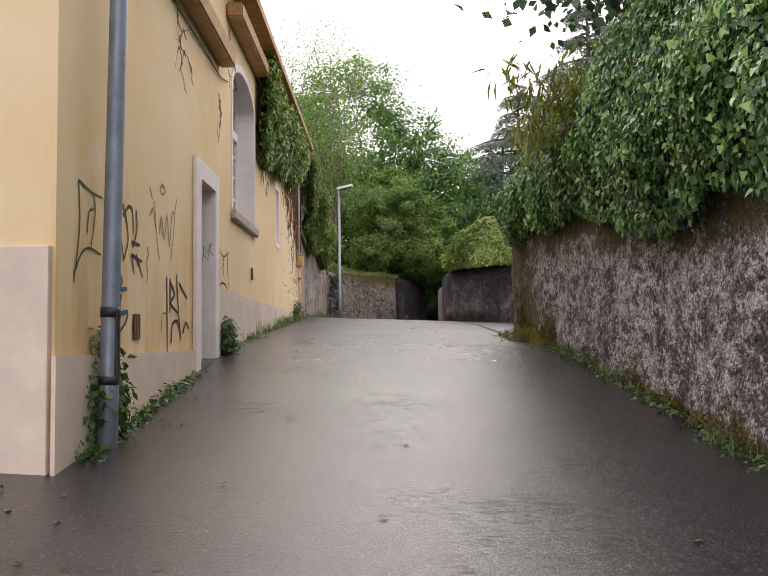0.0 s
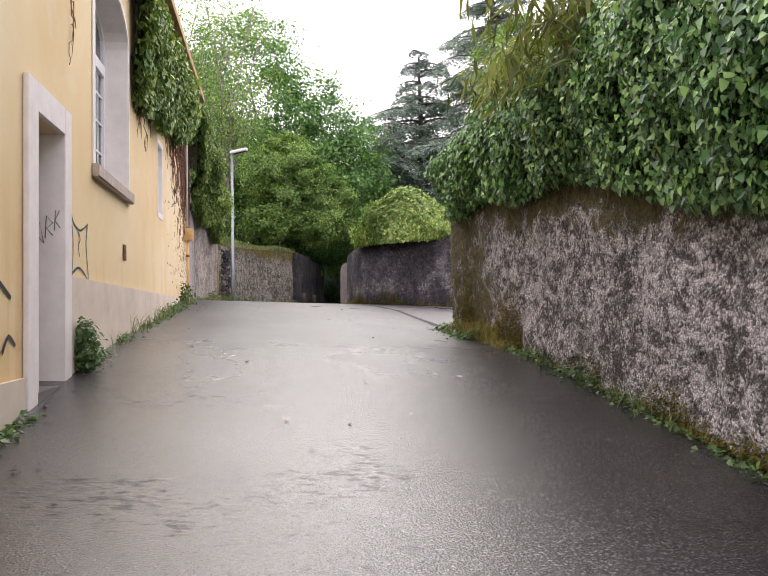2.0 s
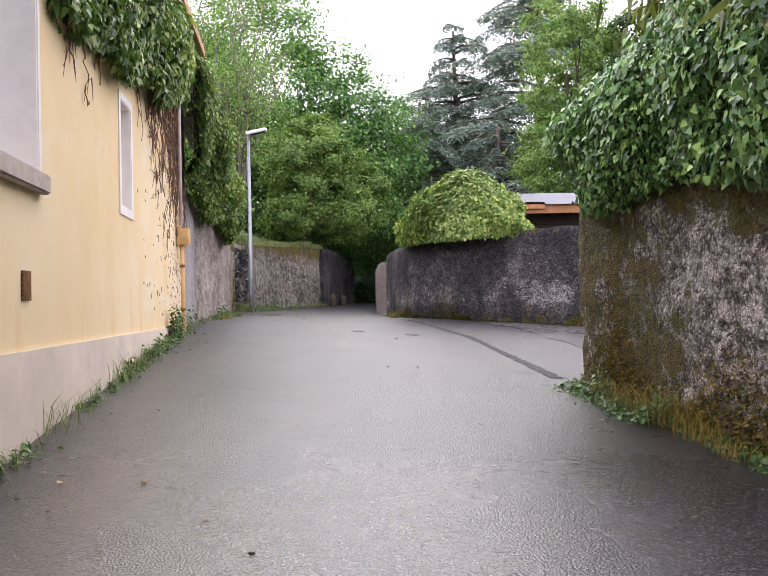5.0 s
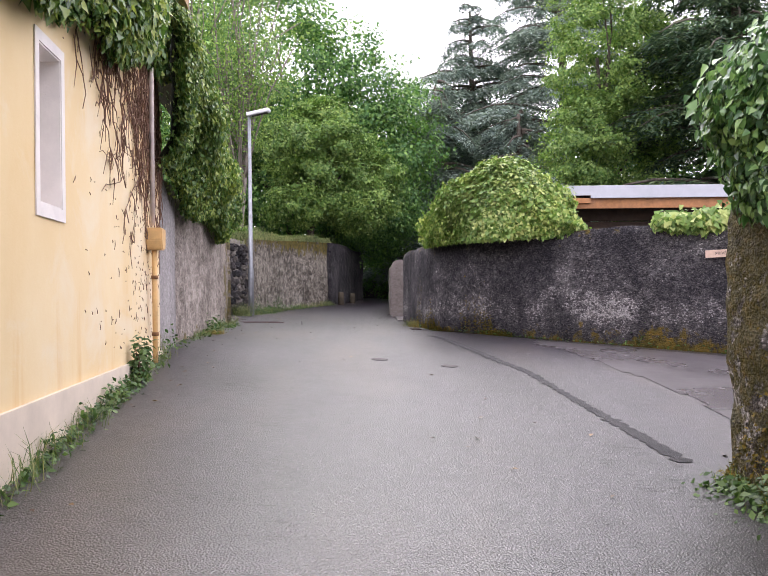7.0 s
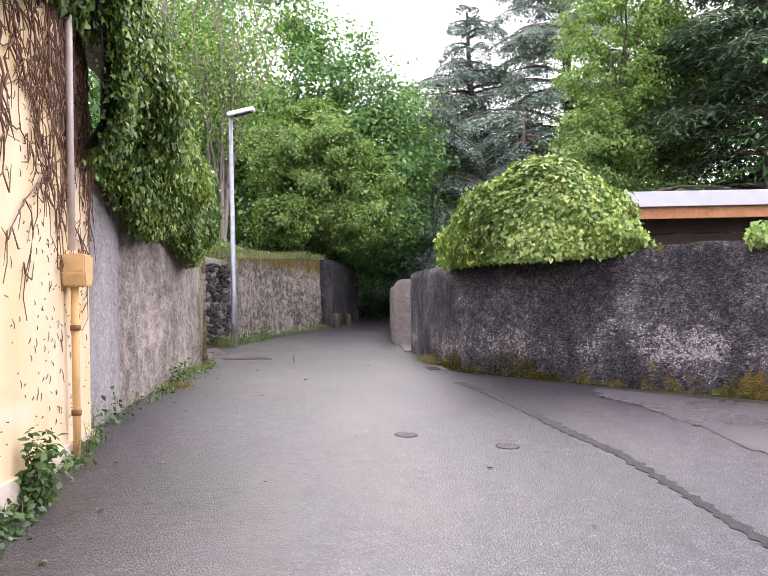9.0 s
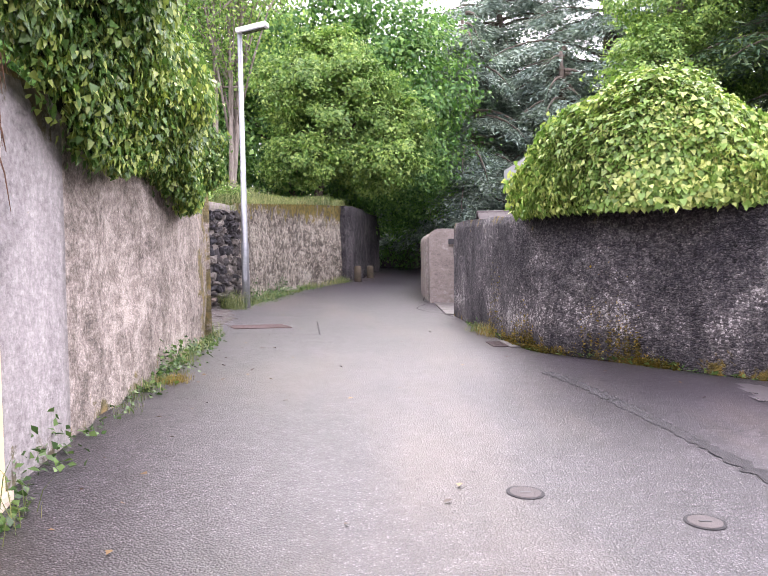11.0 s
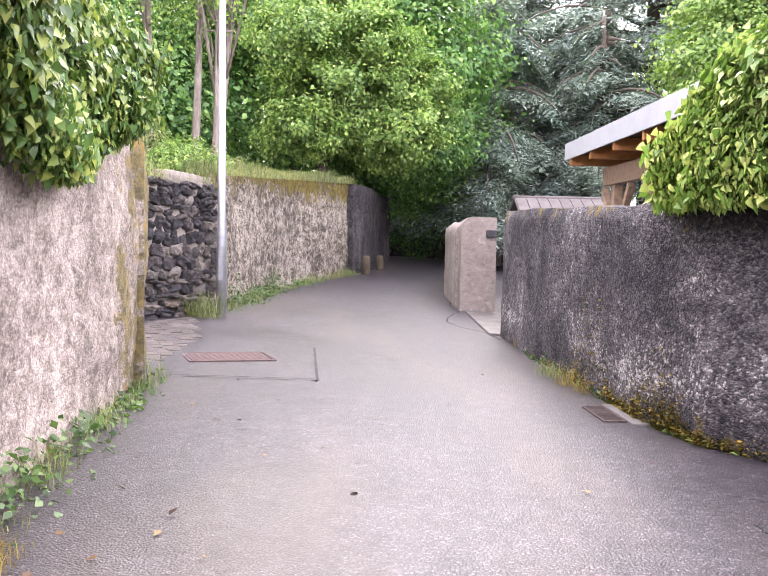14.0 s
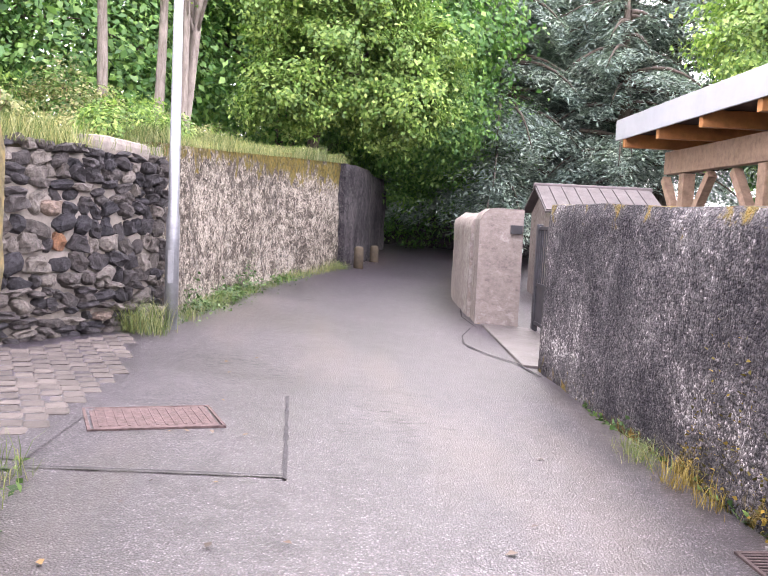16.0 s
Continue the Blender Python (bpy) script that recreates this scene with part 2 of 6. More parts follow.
def bark(name, a, c):
    m, nt, b = material(name, 0.9, 0, 0.2)
    n = noise_of(nt, coords(nt, (1, 1, 0.2)), 14, 8, 0.7)
    nt.links.new(ramp(nt, n, [(0.35, a), (0.65, c)]), b.inputs["Base Color"])
    bump(nt, b, n, 0.8, 0.03)
    return m


ASPHALT = wet_asphalt()
OCHRE = painted_plaster()
PLINTH = plain("pale_plinth", (0.62, 0.53, 0.42), 0.85, 0, 0.13, 2.2, 0.004)
WHITE_SURROUND = plain("white_surround", (0.75, 0.70, 0.65), 0.75, 0, 0.08, 5, 0.003)
FRAME_WHITE = plain("white_frame", (0.80, 0.80, 0.80), 0.35, 0, 0.04, 4)
SILL_STONE = plain("sill_stone", (0.42, 0.35, 0.29), 0.8, 0, 0.2, 9, 0.006)
TIMBER = plain("eaves_timber", (0.40, 0.24, 0.10), 0.7, 0, 0.3, 7, 0.006)
RIGHT_WALL = render_wall("mossy_render", (0.78, 0.73, 0.70), (0.17, 0.15, 0.135), (0.095, 0.082, 0.018), -0.02, 1.22, 0.1, 0.3, 0.35, 0.9, 0.9, 1.05, 0.8, None, 13.2)
DARK_WALL = render_wall("dark_render", (0.130, 0.119, 0.118), (0.036, 0.033, 0.038), (0.12, 0.088, 0.012), 1.95, 3.5, 0.0, 0.4, 0.1, 1.0, 0.9, 0.35, 0.75, (1.85, 2.65, 0.15))
BEND_WALL = render_wall("damp_render", (0.130, 0.119, 0.118), (0.036, 0.033, 0.038), (0.06, 0.055, 0.012), 1.95, 99, 0.0, 0.6, 0.1, 1.0, 0.9, 0.35, 0.75)
GREY_WALL = render_wall("pale_render", (0.51, 0.445, 0.385), (0.24, 0.205, 0.172), (0.15, 0.125, 0.045), 2.0, 3.7, 0.0, 0.5, 0.0, 1.0, 0.9, 0.7, 0.4, None, 25.4)
LOW_WALL = render_wall("brown_render", (0.58, 0.52, 0.43), (0.17, 0.145, 0.115), (0.15, 0.122, 0.02), 1.9, 3.9, 0.0, 0.35, 0.2, 0.8, 0.9, 1.0, 0.9)
SMOOTH_RENDER = render_wall("smooth_pier", (0.27, 0.235, 0.21), (0.17, 0.145, 0.127), (0.12, 0.1, 0.04), 1.8, 99, 0.0, 0.5, 0.2, 0.5, 0.85, 0.25, 0.12)
PATCH = render_wall("cement_patch", (0.44, 0.41, 0.39), (0.26, 0.24, 0.23), (0.10, 0.085, 0.04), 2.0, 3.75, 0.0, 0.6, 0.0, 0.7, 0.85, 0.2, 0.25)
CONCRETE = plain("pale_concrete", (0.095, 0.085, 0.08), 0.45, 0, 0.2, 6, 0.008)
EARTH = plain("dark_soil", (0.07, 0.055, 0.035), 0.95, 0, 0.4, 5, 0.03)
STONE = plain("field_stone", (0.15, 0.135, 0.12), 0.85, 0, 0.6, 3.0, 0.02)
MORTAR = plain("old_mortar", (0.24, 0.215, 0.185), 0.95, 0, 0.3, 9, 0.02)
GALV = plain("galvanised_steel", (0.27, 0.28, 0.29), 0.45, 0.6, 0.2, 12)
POLE_BLUE = plain("grey_painted_steel", (0.20, 0.24, 0.29), 0.45, 0.3, 0.25, 6, 0.002)
BLACK = plain("black_metal", (0.02, 0.02, 0.022), 0.45, 0.0, 0.2, 6)
DARK_STEEL = plain("dark_gate_steel", (0.045, 0.045, 0.05), 0.5, 0.3, 0.2, 6)
ZINC = plain("grey_metal_fascia", (0.42, 0.43, 0.45), 0.5, 0.3, 0.08, 3)
WOOD_WARM = plain("varnished_timber", (0.38, 0.17, 0.06), 0.6, 0, 0.25, 9, 0.004)
WOOD_OLD = plain("weathered_beam", (0.32, 0.22, 0.15), 0.8, 0, 0.3, 12, 0.008)
WOOD_DARK = plain("dark_boarding", (0.05, 0.03, 0.018), 0.8, 0, 0.3, 9)
PIPE_OCHRE = plain("ochre_painted_pipe", (0.62, 0.40, 0.17), 0.7, 0, 0.2, 8, 0.003)
PIPE_PALE = plain("pale_conduit", (0.55, 0.47, 0.42), 0.6, 0, 0.2, 8)
VINE = plain("dry_vine", (0.17, 0.095, 0.06), 0.9, 0, 0.35, 14)
TILE = plain("grey_roof_tile", (0.075, 0.064, 0.062), 0.8, 0, 0.25, 6, 0.006)
IVY = leaf_material("ivy_leaf", (0.034, 0.086, 0.033), (0.090, 0.205, 0.072), (0.26, 0.42, 0.15), 0.3, 0.2)
IVY_LIGHT = leaf_material("light_ivy_leaf", (0.085, 0.155, 0.033), (0.195, 0.315, 0.080), (0.40, 0.45, 0.175), 0.4, 0.3)
CREEPER = leaf_material("creeper_leaf", (0.047, 0.104, 0.027), (0.111, 0.205, 0.056), (0.269, 0.322, 0.091), 0.4, 0.3)
MAPLE = leaf_material("broadleaf", (0.045, 0.118, 0.038), (0.100, 0.222, 0.070), (0.210, 0.355, 0.108), 0.5, 0.4)
BRIGHT = leaf_material("fresh_broadleaf", (0.078, 0.150, 0.042), (0.165, 0.285, 0.078), (0.310, 0.420, 0.135), 0.5, 0.4)
CEDAR = leaf_material("cedar_needles", (0.070, 0.105, 0.100), (0.165, 0.225, 0.215), (0.34, 0.42, 0.41), 0.6, 0.2)
PINE = leaf_material("pine_needles", (0.025, 0.054, 0.036), (0.050, 0.103, 0.060), (0.108, 0.157, 0.081), 0.6, 0.2)
BAMBOO = leaf_material("bamboo_leaf", (0.068, 0.085, 0.020), (0.145, 0.170, 0.045), (0.262, 0.270, 0.090), 0.5, 0.4)
GRASS = leaf_material("grass_blade", (0.070, 0.110, 0.038), (0.150, 0.195, 0.075), (0.330, 0.320, 0.180), 0.6, 0.35)
WEED = leaf_material("weed_leaf", (0.031, 0.071, 0.021), (0.066, 0.134, 0.041), (0.131, 0.210, 0.070), 0.45, 0.3)
DRY = leaf_material("dry_grass", (0.126, 0.095, 0.030), (0.233, 0.170, 0.050), (0.320, 0.260, 0.090), 0.7, 0.3)
BARK = bark("bark", (0.05, 0.04, 0.032), (0.16, 0.135, 0.11))
BARK_PALE = bark("pale_bark", (0.14, 0.12, 0.10), (0.32, 0.28, 0.24))
MOSS = leaf_material("cushion_moss", (0.050, 0.045, 0.008), (0.100, 0.085, 0.014), (0.190, 0.130, 0.020), 0.9, 0.1)
# ---- building helpers ----
rng = np.random.default_rng(7)
GY = (-40, -10, 0, 5.5, 10.5, 12.5, 15.5, 19.6, 22.6, 25, 28, 31, 35, 42, 60, 140)
GZ = (-5, -1.35, -.2, .47, 1.12, 1.28, 1.47, 1.745, 1.87, 1.88, 1.84, 1.86, 1.87, 2.08, 2.4, 3.6)


def ground(x, y):
    """Height of the lane: it climbs ahead and falls gently to the right."""
    z = np.mean([np.interp(np.asarray(y) + d, GY, GZ) for d in (-2, -1, 0, 1, 2)], axis=0)
    k = np.interp(y, (0, 10, 20, 25, 31), (-.04, -.055, -.055, -.03, -.045))
    z = z + 0.008 * np.sin(np.asarray(x) * 1.7 + np.sin(np.asarray(y) * 0.6) * 2) * np.cos(np.asarray(y) * 0.9)
    return z + k * np.clip(np.asarray(x) - 0.8, -6, 6)


def gz(x, y):
    return float(ground(x, y))


def mesh_np(name, verts, faces, mat=None, smooth=False):
    """A mesh from arrays: faces is an n x 3 or n x 4 array."""
    me = bpy.data.meshes.new(name)
    verts, faces = np.asarray(verts, np.float32), np.asarray(faces, np.int32)
    n, k = faces.shape
    me.vertices.add(len(verts))
    me.vertices.foreach_set("co", verts.ravel())
    me.loops.add(n * k)
    me.loops.foreach_set("vertex_index", faces.ravel())
    me.polygons.add(n)
    me.polygons.foreach_set("loop_start", np.arange(0, n * k, k, dtype=np.int32))
    if smooth:
        me.polygons.foreach_set("use_smooth", np.ones(n, bool))
    me.update(calc_edges=True)
    me.validate()
    if mat:
        me.materials.append(mat)
    return me


def part(name, data, mat, parent=None, label=""):
    """Links a bmesh or mesh as one object, under its thing where one is given."""
    if isinstance(data, bmesh.types.BMesh):
        me = bpy.data.meshes.new(name)
        bmesh.ops.recalc_face_normals(data, faces=data.faces)
        data.to_mesh(me)
        data.free()
    else:
        me = data
    if mat and not me.materials:
        me.materials.append(mat)
    ob = new(name, me)
    if parent:
        ob.parent = parent
    if label:
        ob["label"] = label
    return ob


def thing(name, label, category, loc=(0, 0, 0), group="", kind=""):
    ob = new(name)
    ob.location = loc
    ob.empty_display_size = 0.1
    return tagged(ob, label, category, group, kind)


def box_bm(x0, x1, y0, y1, z0, z1, bevel=0.0, m=None):
    bm = bmesh.new()
    bmesh.ops.create_cube(bm, size=1)
    bm.transform(Matrix.Translation(((x0 + x1) / 2, (y0 + y1) / 2, (z0 + z1) / 2)) @ Matrix.Diagonal((x1 - x0, y1 - y0, z1 - z0, 1)))
    if bevel:
        bmesh.ops.bevel(bm, geom=bm.edges[:], offset=bevel, segments=2, affect="EDGES", profile=0.6)
    if m is not None:
        bm.transform(m)
    return bm


def tube_bm(points, radii, sides=8, bm=None, cap=True):
    """A round tube along points, with a radius at each."""
    bm = bm or bmesh.new()
    pts = [Vector(p) for p in points]
    if isinstance(radii, (int, float)):
        radii = [radii] * len(pts)
    rings = []
    for i, p in enumerate(pts):
        d = (pts[min(i + 1, len(pts) - 1)] - pts[max(i - 1, 0)]).normalized()
        u = d.cross(Vector((0.3, 0.9, 0.1)) if abs(d.z) > 0.8 else Vector((0, 0, 1))).normalized()
        v = d.cross(u)
        rings.append([bm.verts.new(p + (u * math.cos(a) + v * math.sin(a)) * radii[i]) for a in (2 * math.pi * k / sides for k in range(sides))])
    for a, b in zip(rings, rings[1:]):
        for k in range(sides):
            f = bm.faces.new((a[k], a[(k + 1) % sides], b[(k + 1) % sides], b[k]))
            f.smooth = True
    if cap:
        bm.faces.new(rings[0][::-1])
        bm.faces.new(rings[-1])
    return bm


def along(line, step):
    """Points every step metres along a polyline, with corners rounded by the step."""
    line = np.asarray(line, float)
    seg = np.hypot(*np.diff(line, axis=0).T)
    s = np.concatenate(([0], np.cumsum(seg)))
    n = max(2, int(s[-1] / step) + 1)
    t = np.linspace(0, s[-1], n)
    return np.stack([np.interp(t, s, line[:, i]) for i in range(2)], 1)


def fbm(p, scale, octaves=3):
    return sum(noise.noise(Vector(p) * scale * 2 ** o) / 2 ** o for o in range(octaves))


def wall_mesh(name, line, top, thick, mat, rough=0.02, step=0.12, deep=0.4, side=1, coping=0.0):
    """A free-standing wall: its uneven face follows line, side=1 puts the body to the right of the way along the line."""
    pts = along(line, step)
    tan = np.gradient(pts, axis=0)
    tan /= np.linalg.norm(tan, axis=1)[:, None]
    nor = np.stack([tan[:, 1], -tan[:, 0]], 1) * side
    cols = []
    rows = 18
    for i, (p, nv) in enumerate(zip(pts, nor)):
        tz = top(p[0], p[1]) if callable(top) else top
        tz += 0.03 * fbm((p[0], p[1], 3), 1.3)
        z0 = gz(*p) - deep
        col = []
        for r in range(rows):
            z = z0 + (tz - z0) * r / (rows - 1)
            d = rough * 1.6 * fbm((p[0], p[1], z), 1.1) + rough * 0.8 * fbm((p[0], p[1], z), 5.0, 2)
            if r == rows - 1:
                d += 0.03
            q = p + nv * d
            col.append((q[0], q[1], z))
        col.append((*(p + nv * thick * 0.5), tz + coping + 0.02 * fbm((p[0], p[1], 9), 3)))
        col.append((*(p + nv * (thick - 0.03)), tz))
        for z in (tz - 0.1, z0):
            col.append((*(p + nv * thick), z))
        cols.append(col)
    k = len(cols[0])
    v = np.array(cols).reshape(-1, 3)
    n = len(cols)
    f = []
    for i in range(n - 1):
        for j in range(k):
            j2 = (j + 1) % k
            f.append((i * k + j, (i + 1) * k + j, (i + 1) * k + j2, i * k + j2))
    me = mesh_np(name, v, f, mat)
    bm = bmesh.new()
    bm.from_mesh(me)
    bm.verts.ensure_lookup_table()
    for i in (0, n - 1):
        ring = [bm.verts[i * k + j] for j in range(k)]
        bm.faces.new(ring if i else ring[::-1])
    bmesh.ops.recalc_face_normals(bm, faces=bm.faces)
    bm.to_mesh(me)
    bm.free()
    return me


def structure(name, me, label, category):
    return tagged(new(name, me), label, category, kind="structure")


# leaves: arrays of small folded blades
SHAPES = {
    "ivy": (np.array([(0, .06, 0), (-.46, .14, .07), (-.31, .52, .04), (0, 1, -.12), (.31, .52, .04), (.46, .14, .07)]), np.array([(0, 3, 2, 1), (0, 5, 4, 3)])),
    "oval": (np.array([(0, 0, 0), (-.32, .45, .08), (0, 1, -.08), (.32, .45, .08)]), np.array([(0, 3, 2, 1)])),
    "blade": (np.array([(-.05, 0, 0), (.05, 0, 0), (.03, .6, .06), (0, 1, -.12)]), np.array([(0, 1, 2, 3)])),
    "spray": (np.array([(0, 0, 0), (-.22, .35, .05), (-.08, 1, 0), (.10, .95, -.1), (.26, .4, .05)]), np.array([(0, 4, 3, 2), (0, 2, 1, 0)])),
}


def leaves(name, pos, out, size, mat, shape="ivy", droop=0.5, spread=0.8, vary=0.45):
    """Many small leaves in one mesh. pos, out: places and outward ways; the tips hang down by droop."""
    sv, sf = SHAPES[shape]
    n = len(pos)
    nrm = out + rng.normal(0, spread * 0.6, (n, 3))
    nrm /= np.linalg.norm(nrm, axis=1)[:, None] + 1e-9
    tip = rng.normal(0, spread, (n, 3)) + out * 0.25 + np.array((0, 0, -droop * 2))
    tip -= nrm * np.sum(tip * nrm, 1)[:, None]
    tip /= np.linalg.norm(tip, axis=1)[:, None] + 1e-9
    sidev = np.cross(tip, nrm)
    s = size * (1 + rng.uniform(-vary, vary, n))
    v = (pos[:, None, :] + s[:, None, None] * (sv[None, :, 0, None] * sidev[:, None] + sv[None, :, 1, None] * tip[:, None] + sv[None, :, 2, None] * nrm[:, None]))
    k = len(sv)
    f = (sf[None] + (np.arange(n) * k)[:, None, None]).reshape(-1, 4)
    return mesh_np(name, v.reshape(-1, 3), f, mat)


# ---- ground ----
def make_ground():
    xs = np.concatenate(([-400, -120, -40, -18, -10], np.arange(-7, 9.01, 0.25), [12, 18, 40, 120, 400]))
    ys = np.concatenate(([-300, -90, -40, -20], np.arange(-10, 60.01, 0.35), [66, 75, 95, 140, 400]))
    X, Y = np.meshgrid(xs, ys)
    Z = ground(X, Y)
    v = np.stack([X, Y, Z], -1).reshape(-1, 3)
    w = len(xs)
    i = (np.arange(len(ys) - 1)[:, None] * w + np.arange(w - 1)[None]).ravel()
    f = np.stack([i, i + 1, i + 1 + w, i + w], 1)
    structure("ground", mesh_np("ground", v, f, ASPHALT, True), "wet grey asphalt lane climbing between old walls", "ground")


make_ground()


def facade_x(y):
    return -1.42 - 0.0875 * (y - 11.4)


RIGHT_LINE = [(5.2, -14), (4.3, -2), (3.78, 5), (3.42, 8.5), (3.24, 10), (3.02, 12.2), (2.74, 14.3), (2.62, 15.22)]
DARK_LINE = [(1.07, 30.65), (1.13, 29), (1.25, 27), (1.33, 25.6), (1.5, 24.85), (2.0, 24.25), (2.9, 23.45), (3.9, 22.65), (4.6, 22.2), (5.7, 21.75), (8.5, 21.0), (16, 19.5)]
GREY_LINE = [(-2.19, 19.42), (-2.24, 21.2), (-2.32, 23.4), (-2.56, 26.45)]
STONE_LINE = [(-9.0, 26.6), (-3.95, 29.7), (-3.35, 30.75), (-3.04, 31.6)]
LOW_LINE = [(-3.04, 31.62), (-2.85, 34.6), (-2.38, 37.6), (-1.40, 41.0)]

structure("wall_right", wall_mesh("wall_right", RIGHT_LINE, lambda x, y: float(np.interp(y, (-14, 5, 10, 15.5), (1.7, 2.55, 2.95, 3.1))), 0.5, RIGHT_WALL, 0.035), "tall rough rendered wall, mossy and stained", "wall")
structure("wall_dark", wall_mesh("wall_dark", DARK_LINE, lambda x, y: float(np.interp(x, (0.9, 1.3, 2.0, 3.2, 16), (3.6, 3.46, 3.40, 3.52, 3.5))), 0.4, DARK_WALL, 0.022, side=-1), "curved dark weathered rendered wall with mossy foot", "wall")
structure("wall_grey", wall_mesh("wall_grey", GREY_LINE, lambda x, y: float(np.interp(y, (19, 21, 26.5), (4.1, 3.85, 4.0))), 0.5, GREY_WALL, 0.03, side=-1), "pale grey streaked rendered wall", "wall")
structure("wall_low", wall_mesh("wall_low", LOW_LINE, lambda x, y: float(np.interp(y, (31.6, 34.6, 37.6, 41), (4.08, 4.26, 4.42, 4.55))), 0.45, LOW_WALL, 0.03, side=-1), "brown stained rendered retaining wall with plants on top", "wall")
structure("wall_pilaster", wall_mesh("wall_pilaster", [(-2.168, 19.44), (-2.183, 20.42)], 3.95, 0.3, PATCH, 0.004, side=-1), "smoother grey cement strip between house and pale wall", "wall")
# the alley side of the grey wall, the return behind the lane and the far bend
structure("wall_alley", wall_mesh("wall_alley", [(-2.62, 26.40), (-9, 23.6)], 4.0, 0.4, GREY_WALL, 0.03, side=-1), "pale rendered wall along the side alley", "wall")
structure("wall_bend", wall_mesh("wall_bend", [(-1.28, 41.25), (-0.95, 42.4), (-0.75, 43.6), (-0.6, 47), (-0.2, 49.5)], 4.5, 0.5, BEND_WALL, 0.03, side=-1), "dark damp wall beside the shaded bend", "wall")
structure("wall_far", wall_mesh("wall_far", [(-3.0, 53.0), (1.0, 53.4), (6, 52.5), (14, 49)], 3.7, 0.5, BEND_WALL, 0.03, side=-1), "dark garden wall under the far trees", "wall")


# ---- raised gardens behind the walls ----
def terrace(name, outline, z, label):
    bm = bmesh.new()
    lo = [bm.verts.new((x, y, z - 3)) for x, y in outline]
    hi = [bm.verts.new((x, y, z + 0.08 * fbm((x, y, 0), 0.7))) for x, y in outline]
    n = len(outline)
    for i in range(n):
        bm.faces.new((lo[i], lo[(i + 1) % n], hi[(i + 1) % n], hi[i]))
    bmesh.ops.triangulate(bm, faces=[bm.faces.new(hi)])
    me = bpy.data.meshes.new(name)
    bmesh.ops.recalc_face_normals(bm, faces=bm.faces)
    bm.to_mesh(me)
    bm.free()
    me.materials.append(EARTH)
    structure(name, me, label, "ground")


terrace("garden_left", [(-3.3, 31.9), (-3.15, 34.6), (-2.7, 37.7), (-1.7, 41.2), (-1.3, 43), (-1.1, 47), (-4, 56), (-40, 60), (-40, 20), (-9.3, 27.0), (-4.2, 30.0)], 3.95, "dark soil of the raised garden behind the walls")
terrace("garden_house", [(-2.66, 19.6), (-2.72, 23.4), (-2.96, 26.2), (-9, 23.4), (-20, 20), (-20, 19.45)], 3.7, "dark soil of the garden beside the house")
terrace("garden_right", [(5.6, -14), (4.7, -2), (4.2, 5), (3.8, 9), (3.4, 12.2), (3.12, 14.4), (3.6, 15.2), (14, 15.2), (16, -14)], 2.6, "dark soil of the raised garden behind the mossy wall")


# ---- the ochre house ----
WIN_Y0, WIN_Y1, WIN_Z0, WIN_SPRING, WIN_TOP = 10.78, 12.60, 3.04, 4.72, 5.12
DOOR_Y0, DOOR_Y1, DOOR_TOP = 8.76, 9.52, 3.05
SLIT_Y0, SLIT_Y1, SLIT_Z0, SLIT_Z1 = 15.10, 15.58, 3.14, 4.16
HOUSE_TOP = 5.95


def wall_frame():
    """Local axes on the facade: u along it from y = 0, v up, w outward."""
    d = Vector((-0.0875, 1, 0)).normalized()
    o = Vector((facade_x(0), 0, 0))
    out = Vector((1, 0.0875, 0)).normalized()
    return o, d, out, math.hypot(1, 0.0875)


FO, FD, FN, FK = wall_frame()


def on_facade(y, z, w=0.0):
    return FO + FD * (y * FK) + Vector((0, 0, z)) + FN * w


def arch(y0, y1, z0, spring, top, n=14):
    pts = [(y0, z0), (y1, z0)]
    for i in range(n + 1):
        a = math.pi * i / n
        pts.append(((y0 + y1) / 2 + (y1 - y0) / 2 * math.cos(a), spring + (top - spring) * math.sin(a)))
    return pts


def facade_prism(outline, w0, w1):
    bm = bmesh.new()
    a = [bm.verts.new(on_facade(y, z, w0)) for y, z in outline]
    b = [bm.verts.new(on_facade(y, z, w1)) for y, z in outline]
    n = len(outline)
    bm.faces.new(a[::-1])
    bm.faces.new(b)
    for i in range(n):
        bm.faces.new((a[i], a[(i + 1) % n], b[(i + 1) % n], b[i]))
    return bm


def ring_prism(inner, outer, w0, w1):
    """A frame between two outlines of as many points each."""
    bm = bmesh.new()
    rows = [[bm.verts.new(on_facade(y, z, w)) for y, z in o] for o, w in ((inner, w0), (inner, w1), (outer, w1), (outer, w0))]
    n = len(inner)
    for a, b in zip(rows, rows[1:] + rows[:1]):
        for i in range(n):
            bm.faces.new((a[i], a[(i + 1) % n], b[(i + 1) % n], b[i]))
    return bm


